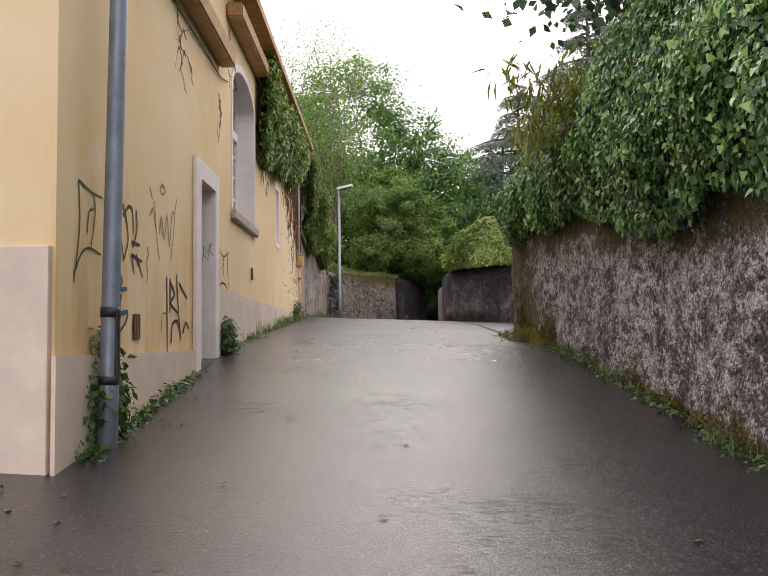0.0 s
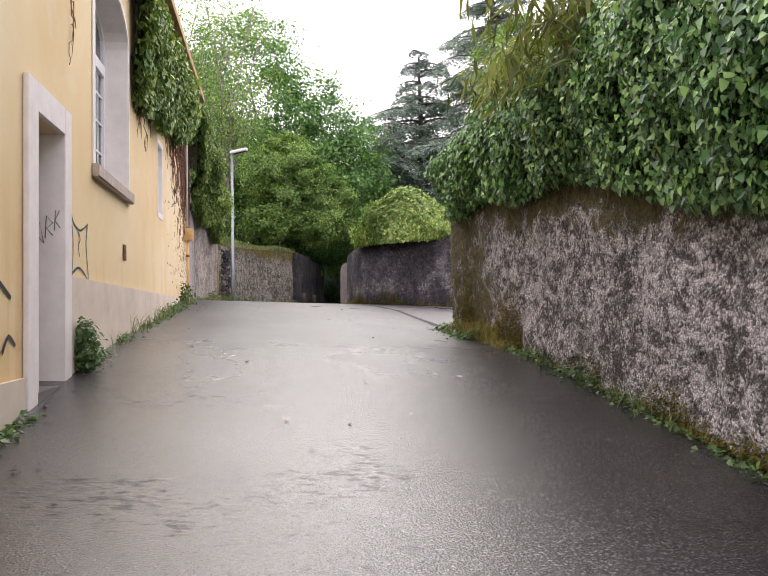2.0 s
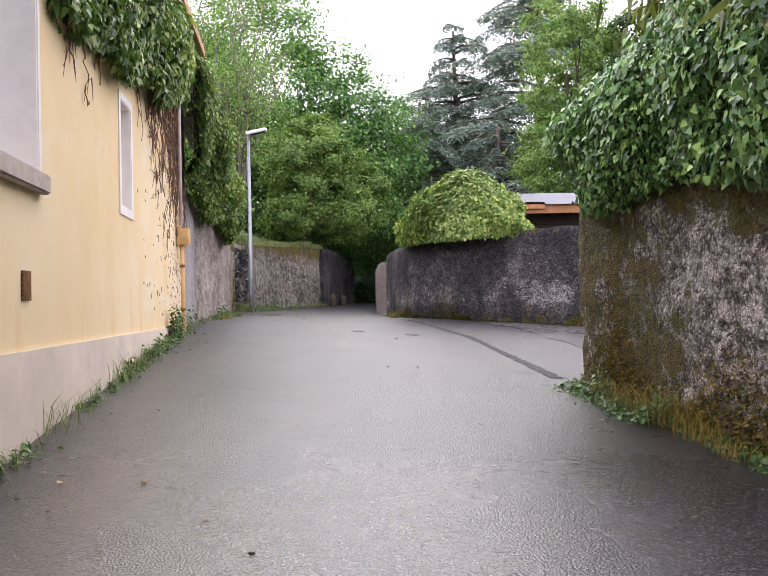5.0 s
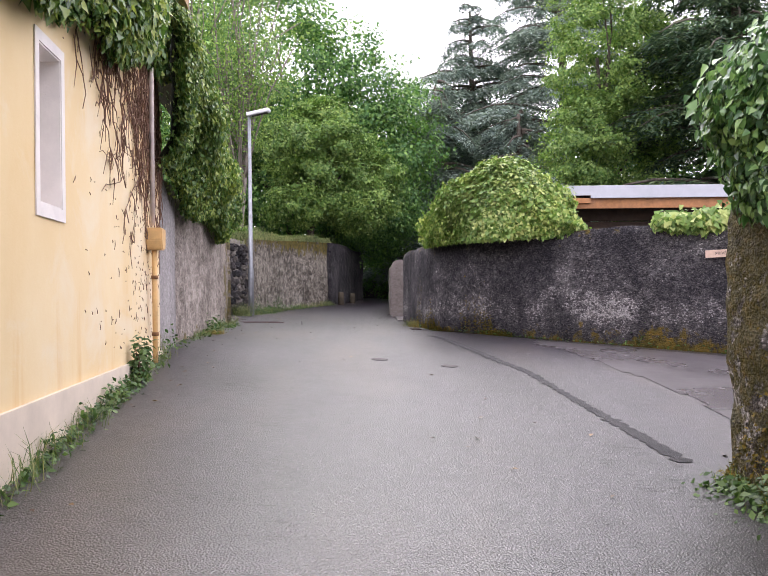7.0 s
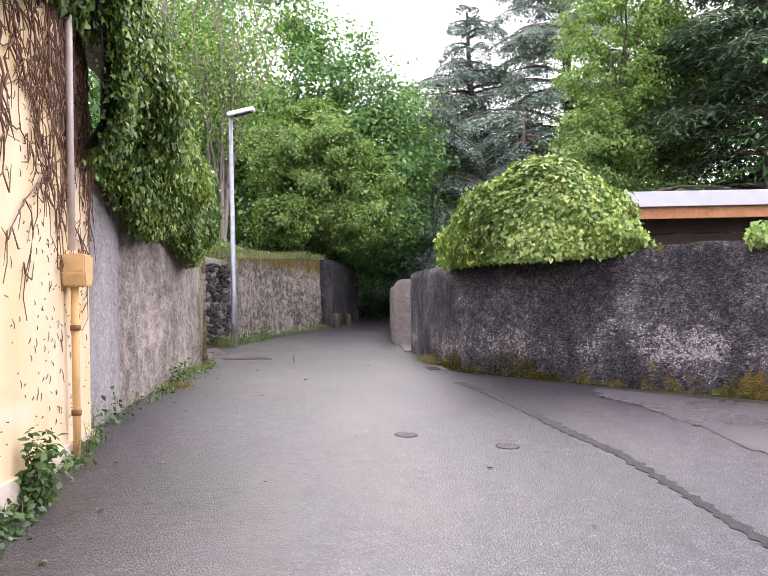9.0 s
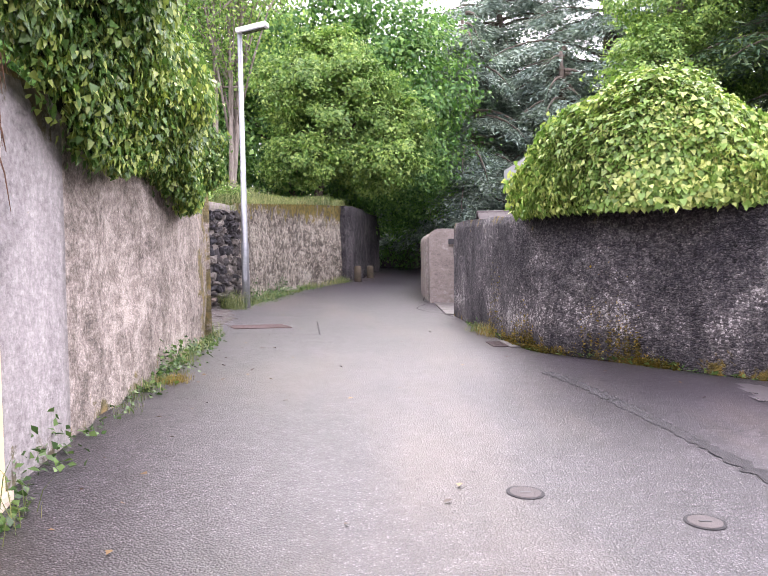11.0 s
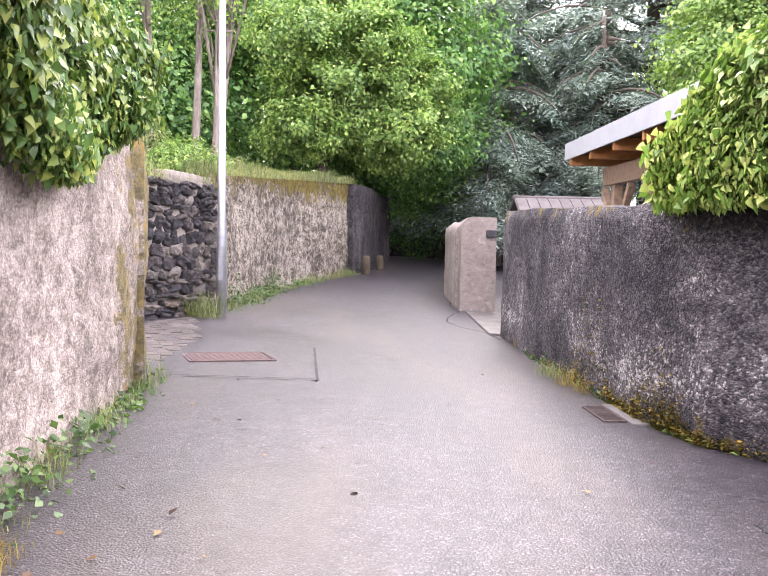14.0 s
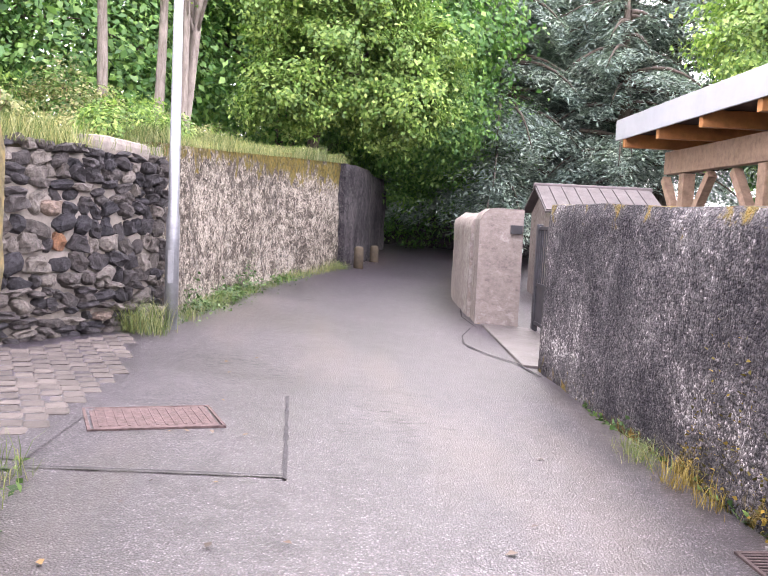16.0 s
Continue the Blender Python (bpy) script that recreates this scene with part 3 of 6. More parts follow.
def make_house():
    y0, y1 = 4.95, 19.42
    base = [(y0, -0.6), (y1, 1.2), (y1, HOUSE_TOP), (y0, HOUSE_TOP)]
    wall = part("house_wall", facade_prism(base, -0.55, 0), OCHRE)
    cutters = []
    for pts, depth in ((arch(WIN_Y0, WIN_Y1, WIN_Z0, WIN_SPRING, WIN_TOP), 0.40), ([(DOOR_Y0, 0.2), (DOOR_Y1, 0.2), (DOOR_Y1, DOOR_TOP), (DOOR_Y0, DOOR_TOP)], 0.45), ([(SLIT_Y0, SLIT_Z0), (SLIT_Y1, SLIT_Z0), (SLIT_Y1, SLIT_Z1), (SLIT_Y0, SLIT_Z1)], 0.22)):
        c = part("cutter", facade_prism(pts, -0.9, 0.3), None)
        mod = wall.modifiers.new("opening", "BOOLEAN")
        mod.operation, mod.object, mod.solver = "DIFFERENCE", c, "EXACT"
        cutters.append(c)
    bpy.context.view_layer.update()
    me = bpy.data.meshes.new_from_object(wall.evaluated_get(bpy.context.evaluated_depsgraph_get()))
    wall.modifiers.clear()
    wall.data = me
    for c in cutters:
        bpy.data.objects.remove(c)
    tagged(wall, "ochre yellow plastered house front, faded and stained", "wall", kind="structure")
    wall.name = "wall_house_front"
    # the end wall towards the walker, with the higher pale plinth
    x0 = facade_x(y0)
    structure("wall_house_end", part_mesh(box_bm(-11, x0 - 0.552, y0 - 0.002, y0 + 0.5, -1.5, HOUSE_TOP)), "shaded ochre plastered end wall of the house", "wall").data.materials.append(OCHRE)
    structure("wall_house_back", part_mesh(box_bm(-11, facade_x(y1) - 0.552, y1 - 0.5, y1, 0, HOUSE_TOP)), "ochre end wall of the house", "wall").data.materials.append(OCHRE)
    structure("ceiling_house", part_mesh(box_bm(-11, facade_x(y1) - 0.56, y0 + 0.5, y1 - 0.5, HOUSE_TOP - 0.2, HOUSE_TOP)), "plain upper floor slab inside the house", "ceiling").data.materials.append(WHITE_SURROUND)
    structure("wall_house_inner", part_mesh(box_bm(-5.2, -5.0, y0 + 0.5, y1 - 0.5, 0, HOUSE_TOP - 0.2)), "plain inner wall of the house", "wall").data.materials.append(WHITE_SURROUND)
    structure("plinth_end", part_mesh(box_bm(-11, x0 - 0.02, y0 - 0.05, y0 - 0.004, -1.6, 1.86, 0.008)), "pale pink plinth of the house end", "trim").data.materials.append(PLINTH)
    for nm, a, b, pz in (("plinth", y0 - 0.05, 8.50, 1.19), ("plinth", 9.735, y1 + 0.02, 1.93)):
        bm = facade_prism([(a, -0.6), (b, 0.3), (b, pz), (a, pz)], 0.0025, 0.03)
        structure(nm, part_mesh(bm), "pale pink plinth along the house foot", "trim").data.materials.append(PLINTH)
    # eaves and mouldings
    for a, b, z, h, w in ((4.75, 9.95, 4.68, 0.22, 0.20), (10.35, 19.5, 5.50, 0.20, 0.22)):
        bm = facade_prism([(a, z), (b, z), (b, z + h), (a, z + h)], 0.003, w)
        bmesh.ops.bevel(bm, geom=bm.edges[:], offset=0.02, segments=2, affect="EDGES")
        structure("trim_cornice", part_mesh(bm), "brown wooden moulding under the eaves", "trim").data.materials.append(TIMBER)
    bm = facade_prism([(4.5, HOUSE_TOP), (y1 + 0.3, HOUSE_TOP), (y1 + 0.3, HOUSE_TOP + 0.12), (4.5, HOUSE_TOP + 0.12)], -6.5, 0.32)
    structure("roof_house", part_mesh(bm), "dark overhanging house roof edge", "roof").data.materials.append(TIMBER)


def part_mesh(bm):
    me = bpy.data.meshes.new("part")
    bmesh.ops.recalc_face_normals(bm, faces=bm.faces)
    bm.to_mesh(me)
    bm.free()
    return me


make_house()
# ---- plants ----
def lump(p, scale, seed=0, n=7):
    """A smooth uneven value about -1 to 1 for an array of places."""
    r = np.random.default_rng(seed + 11)
    k = r.normal(0, 1, (n, 3)) * scale * 2
    return np.sin(p @ k.T + r.uniform(0, 6.28, n)).sum(1) / math.sqrt(n) * 0.8


def ivy_sheet(name, line, low, high, bulge, back, count, size, mat, label, category="ivy", shape="ivy", seed=0, flip=1, fringe=0.25, lumpy=0.16, group=""):
    """A mass of ivy over a wall: it hangs to low, rises to high, bulges out and leans back at the top."""
    r = np.random.default_rng(seed)
    pts = along(line, 0.2)
    tan = np.gradient(pts, axis=0)
    tan /= np.linalg.norm(tan, axis=1)[:, None]
    nor = np.stack([-tan[:, 1], tan[:, 0]], 1) * flip

    def surface(s, u):
        x = np.interp(s, np.linspace(0, 1, len(pts)), pts[:, 0])
        y = np.interp(s, np.linspace(0, 1, len(pts)), pts[:, 1])
        nx = np.interp(s, np.linspace(0, 1, len(pts)), nor[:, 0])
        ny = np.interp(s, np.linspace(0, 1, len(pts)), nor[:, 1])
        zl, zh = low(x, y), high(x, y)
        o = bulge * np.sin(np.pi * np.clip(u * 0.8 + 0.12, 0, 1)) - back * u ** 2.2
        p = np.stack([x, y, zl + (zh - zl) * u], 1)
        o = o + lumpy * lump(p, 0.8, seed) * np.clip(u * 4, 0.3, 1) + 0.07 * lump(p, 2.4, seed + 1)
        p[:, 2] += fringe * lump(np.stack([x, y, 0 * x], 1), 1.0, seed + 2) * (1 - u) + 0.25 * lump(np.stack([x, y, 0 * x], 1), 0.7, seed + 3) * u
        return p + np.stack([nx * o, ny * o, 0 * o], 1), np.stack([nx, ny, 0.15 + 0.9 * u ** 2], 1)

    top = thing(name, label, category, group=group)
    s, u = r.uniform(0, 1, count), r.uniform(0, 1, count) ** 0.9
    p, n = surface(s, u)
    p = p + n * r.normal(0.0, 0.05, count)[:, None]
    part("foliage", leaves("foliage", p, n, size, mat, shape, 0.55, 0.65), mat, top)
    # added near-black sheet behind the leaves: closes gaps, stands for inner shade
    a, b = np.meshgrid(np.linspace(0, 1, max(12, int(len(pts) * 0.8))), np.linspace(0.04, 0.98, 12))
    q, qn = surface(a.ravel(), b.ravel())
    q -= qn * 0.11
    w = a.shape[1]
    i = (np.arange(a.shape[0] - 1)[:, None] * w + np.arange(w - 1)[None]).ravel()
    part("shade_core", mesh_np("shade_core", q, np.stack([i, i + 1, i + 1 + w, i + w], 1), INNER_SHADE, True), INNER_SHADE, top, "added dark sheet standing for the shade behind the leaves")
    return top


# near-black for the added ivy cores: inner shade put into the colour
INNER_SHADE = plain("ivy_inner_shade", (0.02, 0.022, 0.010), 0.95, 0, 0.5, 9, 0.03)


def crown_points(blobs, count, r, clump=0.8, inner=0.35, per=60):
    """Leaf places in clumps about the skins of ellipsoids."""
    vol = np.array([b[3] * b[4] + b[4] * b[5] for b in blobs])
    pick = r.choice(len(blobs), max(8, count // per), p=vol / vol.sum())
    B = np.array(blobs)[pick]
    d = r.normal(0, 1, (len(pick), 3))
    d /= np.linalg.norm(d, axis=1)[:, None]
    rad = r.uniform(inner, 1, len(pick)) ** 0.5
    c = B[:, :3] + d * B[:, 3:6] * rad[:, None]
    j = r.integers(0, len(pick), count)
    q = r.normal(0, 1, (count, 3)) * np.array((1, 1, 0.55)) * clump * r.uniform(0.5, 1.2, len(pick))[j][:, None]
    return c[j] + q, d[j] * 0.8 + np.array((0, 0, 0.55)), c


def broad_tree(name, base, blobs, count, size, mat, label, trunk=0.25, clump=0.7, seed=1, barkm=None, limbs=16, lean=(0, 0), stems=1, droop=0.35, per=60, shape="oval"):
    r = np.random.default_rng(seed)
    x, y, z = base
    top = thing(name, label, "tree", base)
    p, n, c = crown_points(blobs, count, r, clump, per=per)
    bm = bmesh.new()
    zc = np.mean([b[2] for b in blobs])
    for s in range(stems):
        a = r.uniform(0, 6.28)
        ox, oy = (0, 0) if stems == 1 else (0.35 * math.cos(a) * s, 0.35 * math.sin(a) * s)
        ht = zc - z + r.uniform(0, 2)
        pts = [(ox + (lean[0] + 0.5 * ox) * t + 0.12 * math.sin(3 * t + s), oy + lean[1] * t + 0.12 * math.cos(4 * t + s), -0.3 + (ht + 0.3) * t) for t in np.linspace(0, 1, 9)]
        rad = [trunk * (1.25 if i == 0 else 1) * (1 - 0.75 * i / 8) * (1 if s == 0 else 0.75) for i in range(9)]
        tube_bm(pts, rad, 9, bm)
        for k in range(limbs // stems):
            t = r.uniform(0.35, 0.95)
            i = int(t * 8)
            st = Vector(pts[i])
            e = Vector(c[r.integers(0, len(c))]) - Vector(base)
            if e.z < st.z - 1:
                continue
            mid = st.lerp(e, 0.5) + Vector((r.normal(0, .3), r.normal(0, .3), 0.5))
            tube_bm([st, st.lerp(mid, 0.5) + Vector((0, 0, 0.2)), mid, mid.lerp(e, 0.55), e], [rad[i] * 0.5, rad[i] * 0.4, rad[i] * 0.28, 0.03, 0.012], 6, bm)
    part("trunk", bm, barkm or BARK, top)
    me = leaves("crown", p - np.array(base), n, size, mat, shape, droop, 0.8)
    part("crown", me, mat, top)
    return top


def cedar_tree(name, base, height, reach, levels, count, label, seed=3, low=3.0, size=0.26, mat=None, droop=0.9, skirt=0.0):
    """A conifer with flat tiers of boughs that sag at their tips."""
    r = np.random.default_rng(seed)
    top = thing(name, label, "tree", base)
    bm = bmesh.new()
    tube_bm([(0.15 * math.sin(t * 5), 0.1 * math.cos(t * 4), -0.3 + (height + 0.3) * t) for t in np.linspace(0, 1, 10)], [0.42 * (1 - 0.9 * t) + 0.03 for t in np.linspace(0, 1, 10)], 9, bm)
    P, N = [], []
    total = 0
    boughs = []
    for lv in range(levels):
        f = lv / (levels - 1)
        z = low + (height - low - 0.6) * f
        ln = reach * (1 - f ** 1.6 * 0.75) * r.uniform(0.8, 1.1)
        for k in range(r.integers(5, 8)):
            a = r.uniform(0, 6.28)
            boughs.append((z + r.uniform(-1.1, 1.1), a, ln * r.uniform(0.55, 1.15)))
            total += ln
    for z, a, ln in boughs:
        d = np.array((math.cos(a), math.sin(a), 0))
        sd = np.array((-d[1], d[0], 0))
        axis = [np.array((0, 0, z)) + d * ln * t + np.array((0, 0, 0.10 * ln * math.sin(t * 2.2) - 0.22 * ln * t ** 2.5 - skirt * t ** 2)) for t in np.linspace(0, 1, 7)]
        part("bough", tube_bm(axis, [0.09 * (1 - t) + 0.012 for t in np.linspace(0, 1, 7)], 5), BARK, top)
        m = int(count * ln / total)
        t = r.uniform(0.15, 1, m) ** 0.8
        w = r.normal(0, 1, m) * ln * 0.2 * np.sin(np.pi * np.clip(t * 0.85 + 0.1, 0, 1))
        ax = np.stack([np.interp(t, np.linspace(0, 1, 7), [q[i] for q in axis]) for i in range(3)], 1)
        p = ax + sd * w[:, None]
        p[:, 2] -= droop * np.abs(w) * 0.35 + np.abs(r.normal(0, 0.22, m))
        P.append(p)
        N.append(np.tile(np.array((0, 0, 1.0)), (m, 1)) + d * 0.25 + sd * np.sign(w)[:, None] * 0.3)
    part("trunk", bm, BARK, top)
    P, N = np.concatenate(P), np.concatenate(N)
    part("crown", leaves("crown", P, N, size, mat or CEDAR, "spray", 0.35, 0.55), mat or CEDAR, top)
    return top


def tufts(name, places, height, blades, mat, label, spread=0.06, seed=5, kind="stuff", category="grass", lie=0.95, leafy=0.0, leaf_mat=None):
    """Grass tufts and small weeds at the given places, one mesh."""
    r = np.random.default_rng(seed)
    P = np.asarray(places, float)
    j = np.repeat(np.arange(len(P)), blades)
    n = len(j)
    root = P[j] + np.stack([r.normal(0, spread, n), r.normal(0, spread, n), np.zeros(n)], 1)
    h = height * r.uniform(0.2, 1.25, n) * np.clip(0.75 + 0.5 * lump(P, 1.2, seed)[j], 0.25, 1.5)
    a = r.uniform(0, 6.28, n)
    d = np.stack([np.cos(a), np.sin(a), np.zeros(n)], 1)
    sd = np.stack([-d[:, 1], d[:, 0], np.zeros(n)], 1)
    bend = r.uniform(0.1, lie, n) * h * 1.6
    w = (0.003 + 0.009 * h)[:, None] * 0.5
    up = np.array((0, 0, 1.0))
    v = np.stack([root - sd * w, root + sd * w, root + sd * w * .8 + d * bend[:, None] * .35 + up * (h * .6)[:, None], root - sd * w * .8 + d * bend[:, None] * .35 + up * (h * .6)[:, None], root + d * bend[:, None] + up * (h * 0.9)[:, None]], 1)
    v[:, :2, 2] -= 0.02
    i = np.arange(n)[:, None] * 5
    f = np.concatenate([i + np.array([[0, 1, 2, 3]]), i + np.array([[3, 2, 4, 4]])])
    f3 = np.concatenate([f[:n, [0, 1, 2]], f[:n, [0, 2, 3]], f[n:, [0, 1, 2]]])
    me = mesh_np(name, v.reshape(-1, 3), f3, mat)
    return tagged(new(name, me), label, category, kind=kind)


def weeds(name, line, side, count, label, seed, height=0.16, wide=0.12, mat=None, clumps=0.5, size=0.05):
    """Small leafy weeds along a wall's foot, thick in places."""
    r = np.random.default_rng(seed)
    pts = along(line, 0.1)
    tan = np.gradient(pts, axis=0)
    tan /= np.linalg.norm(tan, axis=1)[:, None]
    nor = np.stack([-tan[:, 1], tan[:, 0]], 1) * side
    m = count * 3
    i = r.integers(0, len(pts), m)
    dens = lump(np.c_[pts[i], 0 * i], 1.1, seed)
    keep = r.uniform(-1, 1, m) < dens - clumps + 0.5
    i = i[keep][:count]
    n = len(i)
    o = np.abs(r.normal(0, wide, n))
    hz = np.abs(r.normal(0, height, n)) * np.clip(0.4 + lump(np.c_[pts[i], 0 * i], 1.6, seed + 4), 0.15, 1.4)
    xy = pts[i] + nor[i] * o[:, None] + r.normal(0, 0.02, (n, 2))
    p = np.c_[xy, ground(xy[:, 0], xy[:, 1]) + hz * np.clip(1.3 - o / (wide * 2.2), 0.1, 1)]
    out = np.c_[nor[i] * 0.5, np.ones(n)]
    me = leaves(name, p, out, size, mat or WEED, "oval", 0.1, 0.9)
    tagged(new(name, me), label, "weeds", kind="stuff")


# ivy over the mossy wall, the garden mound, the house and the grey wall
ivy_sheet("ivy", [(4.5, -6), (3.84, 4), (3.42, 8.5), (3.1, 11.4), (2.86, 13.6), (2.66, 14.75), (2.82, 15.05), (3.2, 15.15)],
          lambda x, y: np.interp(y, (-6, 5.5, 8.5, 9.5, 12, 15.5), (1.8, 1.98, 2.36, 2.66, 2.90, 2.98)), lambda x, y: np.interp(y, (-6, 4, 9, 13, 15.6), (5.2, 5.4, 5.2, 4.7, 4.3)),
          0.36, 0.75, 140000, 0.06, IVY, "dense dark glossy ivy hanging over the mossy wall", seed=21)
ivy_sheet("ivy", [(-1.54, 12.75), (-1.80, 15.7), (-2.10, 19.2)], lambda x, y: np.interp(y, (12.7, 13.4, 14.6, 15.6, 17, 19.3), (4.35, 4.15, 4.2, 4.35, 4.75, 5.05)), lambda x, y: 0 * y + 6.25,
          0.28, 0.15, 30000, 0.07, CREEPER, "green creeper hanging down the ochre house front", seed=22, flip=-1, fringe=0.3, lumpy=0.10)
ivy_sheet("ivy", [(-2.12, 18.9), (-2.24, 21.2), (-2.32, 23.4), (-2.42, 25.1)], lambda x, y: np.interp(y, (19.3, 20.5, 22.5, 24, 25.2), (4.0, 3.62, 3.45, 3.35, 3.7)), lambda x, y: np.interp(y, (19.3, 22, 25.2), (6.4, 5.7, 4.9)),
          0.48, 0.5, 95000, 0.050, CREEPER, "bushy creeper spilling over the pale grey wall", seed=23, flip=-1, fringe=0.3, lumpy=0.22)


def mound():
    """A domed ivy bush sitting on the dark wall."""
    r = np.random.default_rng(31)
    top = thing("ivy_mound", "domed light green ivy bush sitting on the dark wall", "ivy", (2.56, 24.26, 3.50))
    n = 74000
    d = r.normal(0, 1, (n, 3))
    d[:, 2] = np.abs(d[:, 2]) - 0.05
    d /= np.linalg.norm(d, axis=1)[:, None]

    def shape(d, k=1.0):
        p = np.sign(d) * np.abs(d) ** np.array((0.9, 1.0, 0.88)) * np.array((1.52, 0.64, 1.2)) * k
        p[:, 2] *= np.interp(p[:, 0], (-1.6, -1.2, -0.7, 0.5, 1.0, 1.6), (0.7, 0.95, 1.03, 1.0, 0.78, 0.30))
        p = p * (1 + 0.06 * lump(d * 3, 0.7, 4)[:, None] + 0.05 * lump(d * 8, 0.7, 5)[:, None] + 0.03 * lump(d * 18, 0.7, 6)[:, None])
        p[:, 2] = np.maximum(p[:, 2], -0.07)
        c, s = math.cos(radians(-43)), math.sin(radians(-43))
        return np.c_[p[:, 0] * c - p[:, 1] * s, p[:, 0] * s + p[:, 1] * c, p[:, 2]]

    nn = shape(d)
    nn = nn / np.linalg.norm(nn, axis=1)[:, None]
    part("foliage", leaves("foliage", shape(d) + nn * r.normal(0, 0.05, n)[:, None], nn, 0.062, IVY_LIGHT, "ivy", 0.6, 0.7), IVY_LIGHT, top)
    # added dark shell inside the bush, its colour standing for inner shade
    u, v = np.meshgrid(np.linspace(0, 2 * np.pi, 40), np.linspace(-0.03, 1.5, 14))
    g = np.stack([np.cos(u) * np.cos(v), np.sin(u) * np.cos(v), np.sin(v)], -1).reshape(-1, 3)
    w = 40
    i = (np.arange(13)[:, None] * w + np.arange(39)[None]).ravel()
    part("shade_core", mesh_np("shade_core", shape(g, 0.9), np.stack([i, i + 1, i + 1 + w, i + w], 1), INNER_SHADE, True), INNER_SHADE, top, "added dark sheet standing for the shade behind the leaves")


mound()
ivy_sheet("ivy", [(4.55, 22.25), (5.8, 21.75), (7.5, 21.25), (10, 20.7)], lambda x, y: 0 * x + 3.46, lambda x, y: np.interp(x, (4.5, 5.2, 5.9, 7, 10), (3.60, 3.68, 3.78, 4.0, 4.2)), 0.10, 0.25, 5000, 0.09, IVY_LIGHT, "light green ivy trailing along the top of the dark wall", seed=24, flip=-1, fringe=0.08, lumpy=0.06)


def bamboo():
    r = np.random.default_rng(41)
    top = thing("bamboo", "yellow-green bamboo arching above the ivy", "bamboo", (3.6, 13.0, 2.5))
    bm = bmesh.new()
    P, N = [], []
    for k in range(46):
        bx, by = r.normal(0.15, 0.3), r.uniform(-3.4, 0.8)
        a = r.uniform(2.2, 4.2)
        h, ln = r.uniform(1.9, 2.9), r.uniform(0.4, 1.1)
        axis = [np.array((bx + math.cos(a) * ln * t ** 2, by + math.sin(a) * ln * t ** 2, h * (t - 0.22 * t ** 3))) for t in np.linspace(0, 1, 7)]
        tube_bm(axis, [0.014 * (1 - 0.8 * t) for t in np.linspace(0, 1, 7)], 5, bm, False)
        m = 130
        t = r.uniform(0.4, 1, m)
        q = np.stack([np.interp(t, np.linspace(0, 1, 7), [p[i] for p in axis]) for i in range(3)], 1)
        P.append(q + r.normal(0, 0.13, (m, 3)))
        N.append(r.normal(0, 0.5, (m, 3)) + np.array((-0.4, -0.2, 0.4)))
    part("cane_cluster", bm, VINE, top, "thin straw-coloured canes")
    sv = np.concatenate(P)
    part("foliage", leaves("foliage", sv, np.concatenate(N), 0.24, BAMBOO, "blade2", 0.8, 0.5), BAMBOO, top)


SHAPES["blade2"] = (np.array([(0, 0, 0), (-.075, .35, .03), (0, 1, -.1), (.075, .35, .03)]), np.array([(0, 3, 2, 1)]))
SHAPES["spray"] = (np.array([(0, 0, 0), (-.11, .5, .04), (0, 1, -.06), (.11, .5, .04)]), np.array([(0, 3, 2, 1)]))
bamboo()

# trees round the place
broad_tree("maple_tree", (-3.6, 48.5, 3.9), [(-4.2, 48, 12.5, 4.6, 4, 5.8), (-0.6, 48, 10.5, 3.2, 3, 4.4), (-7.2, 48, 11.5, 3.4, 3, 4.8), (1.1, 47, 8.8, 2.2, 2, 3.0), (-4.8, 48, 7, 4.2, 3, 3.5)], 100000, 0.175, MAPLE, "tall full-leaved green maple behind the retaining wall", 0.45, 0.58, 51, limbs=26, per=140)
broad_tree("maple_tree", (-2.6, 44.0, 3.9), [(-1.6, 42.8, 7.0, 1.9, 1.7, 1.5), (-0.2, 43.2, 6.1, 1.5, 1.5, 1.1), (-2.9, 42.6, 8.3, 1.4, 1.5, 1.2), (-0.9, 42.4, 8.5, 1.2, 1.2, 0.9), (-2.7, 42.2, 6.0, 1.2, 1.2, 0.9), (0.5, 43.6, 7.4, 1.1, 1.1, 0.9), (-1.9, 43.4, 9.6, 1.2, 1.2, 0.9)], 85000, 0.11, BRIGHT, "fresh green maple leaning over the lane", 0.2, 0.26, 52, limbs=14, lean=(0.8, -0.8), per=210)
for k, (tx, ty, ln) in enumerate(((-5.25, 36.2, (-0.25, 0)), (-4.55, 36.8, (0.15, 0)), (-4.2, 37.0, (0.55, 0.2)))):
    broad_tree("slender_tree", (tx, ty, 3.85), [(tx + ln[0], ty, 12.0, 1.9, 1.8, 4.4), (tx + ln[0], ty, 9.0, 1.3, 1.3, 2.0)], 7000, 0.09, BRIGHT, "slender pale-barked tree with sparse young leaves", 0.105, 0.55, 60 + k, BARK_PALE, 26, ln, stems=2 if k == 1 else 1, per=35)
broad_tree("woodland_tree", (-11, 46, 3.9), [(-11, 46, 11, 5, 4, 6.5), (-9, 44, 6.5, 4.5, 3, 3), (-14, 42, 8, 4, 4, 5)], 70000, 0.18, MAPLE, "dark broadleaf tree behind the garden", 0.4, 0.9, 71, limbs=20)
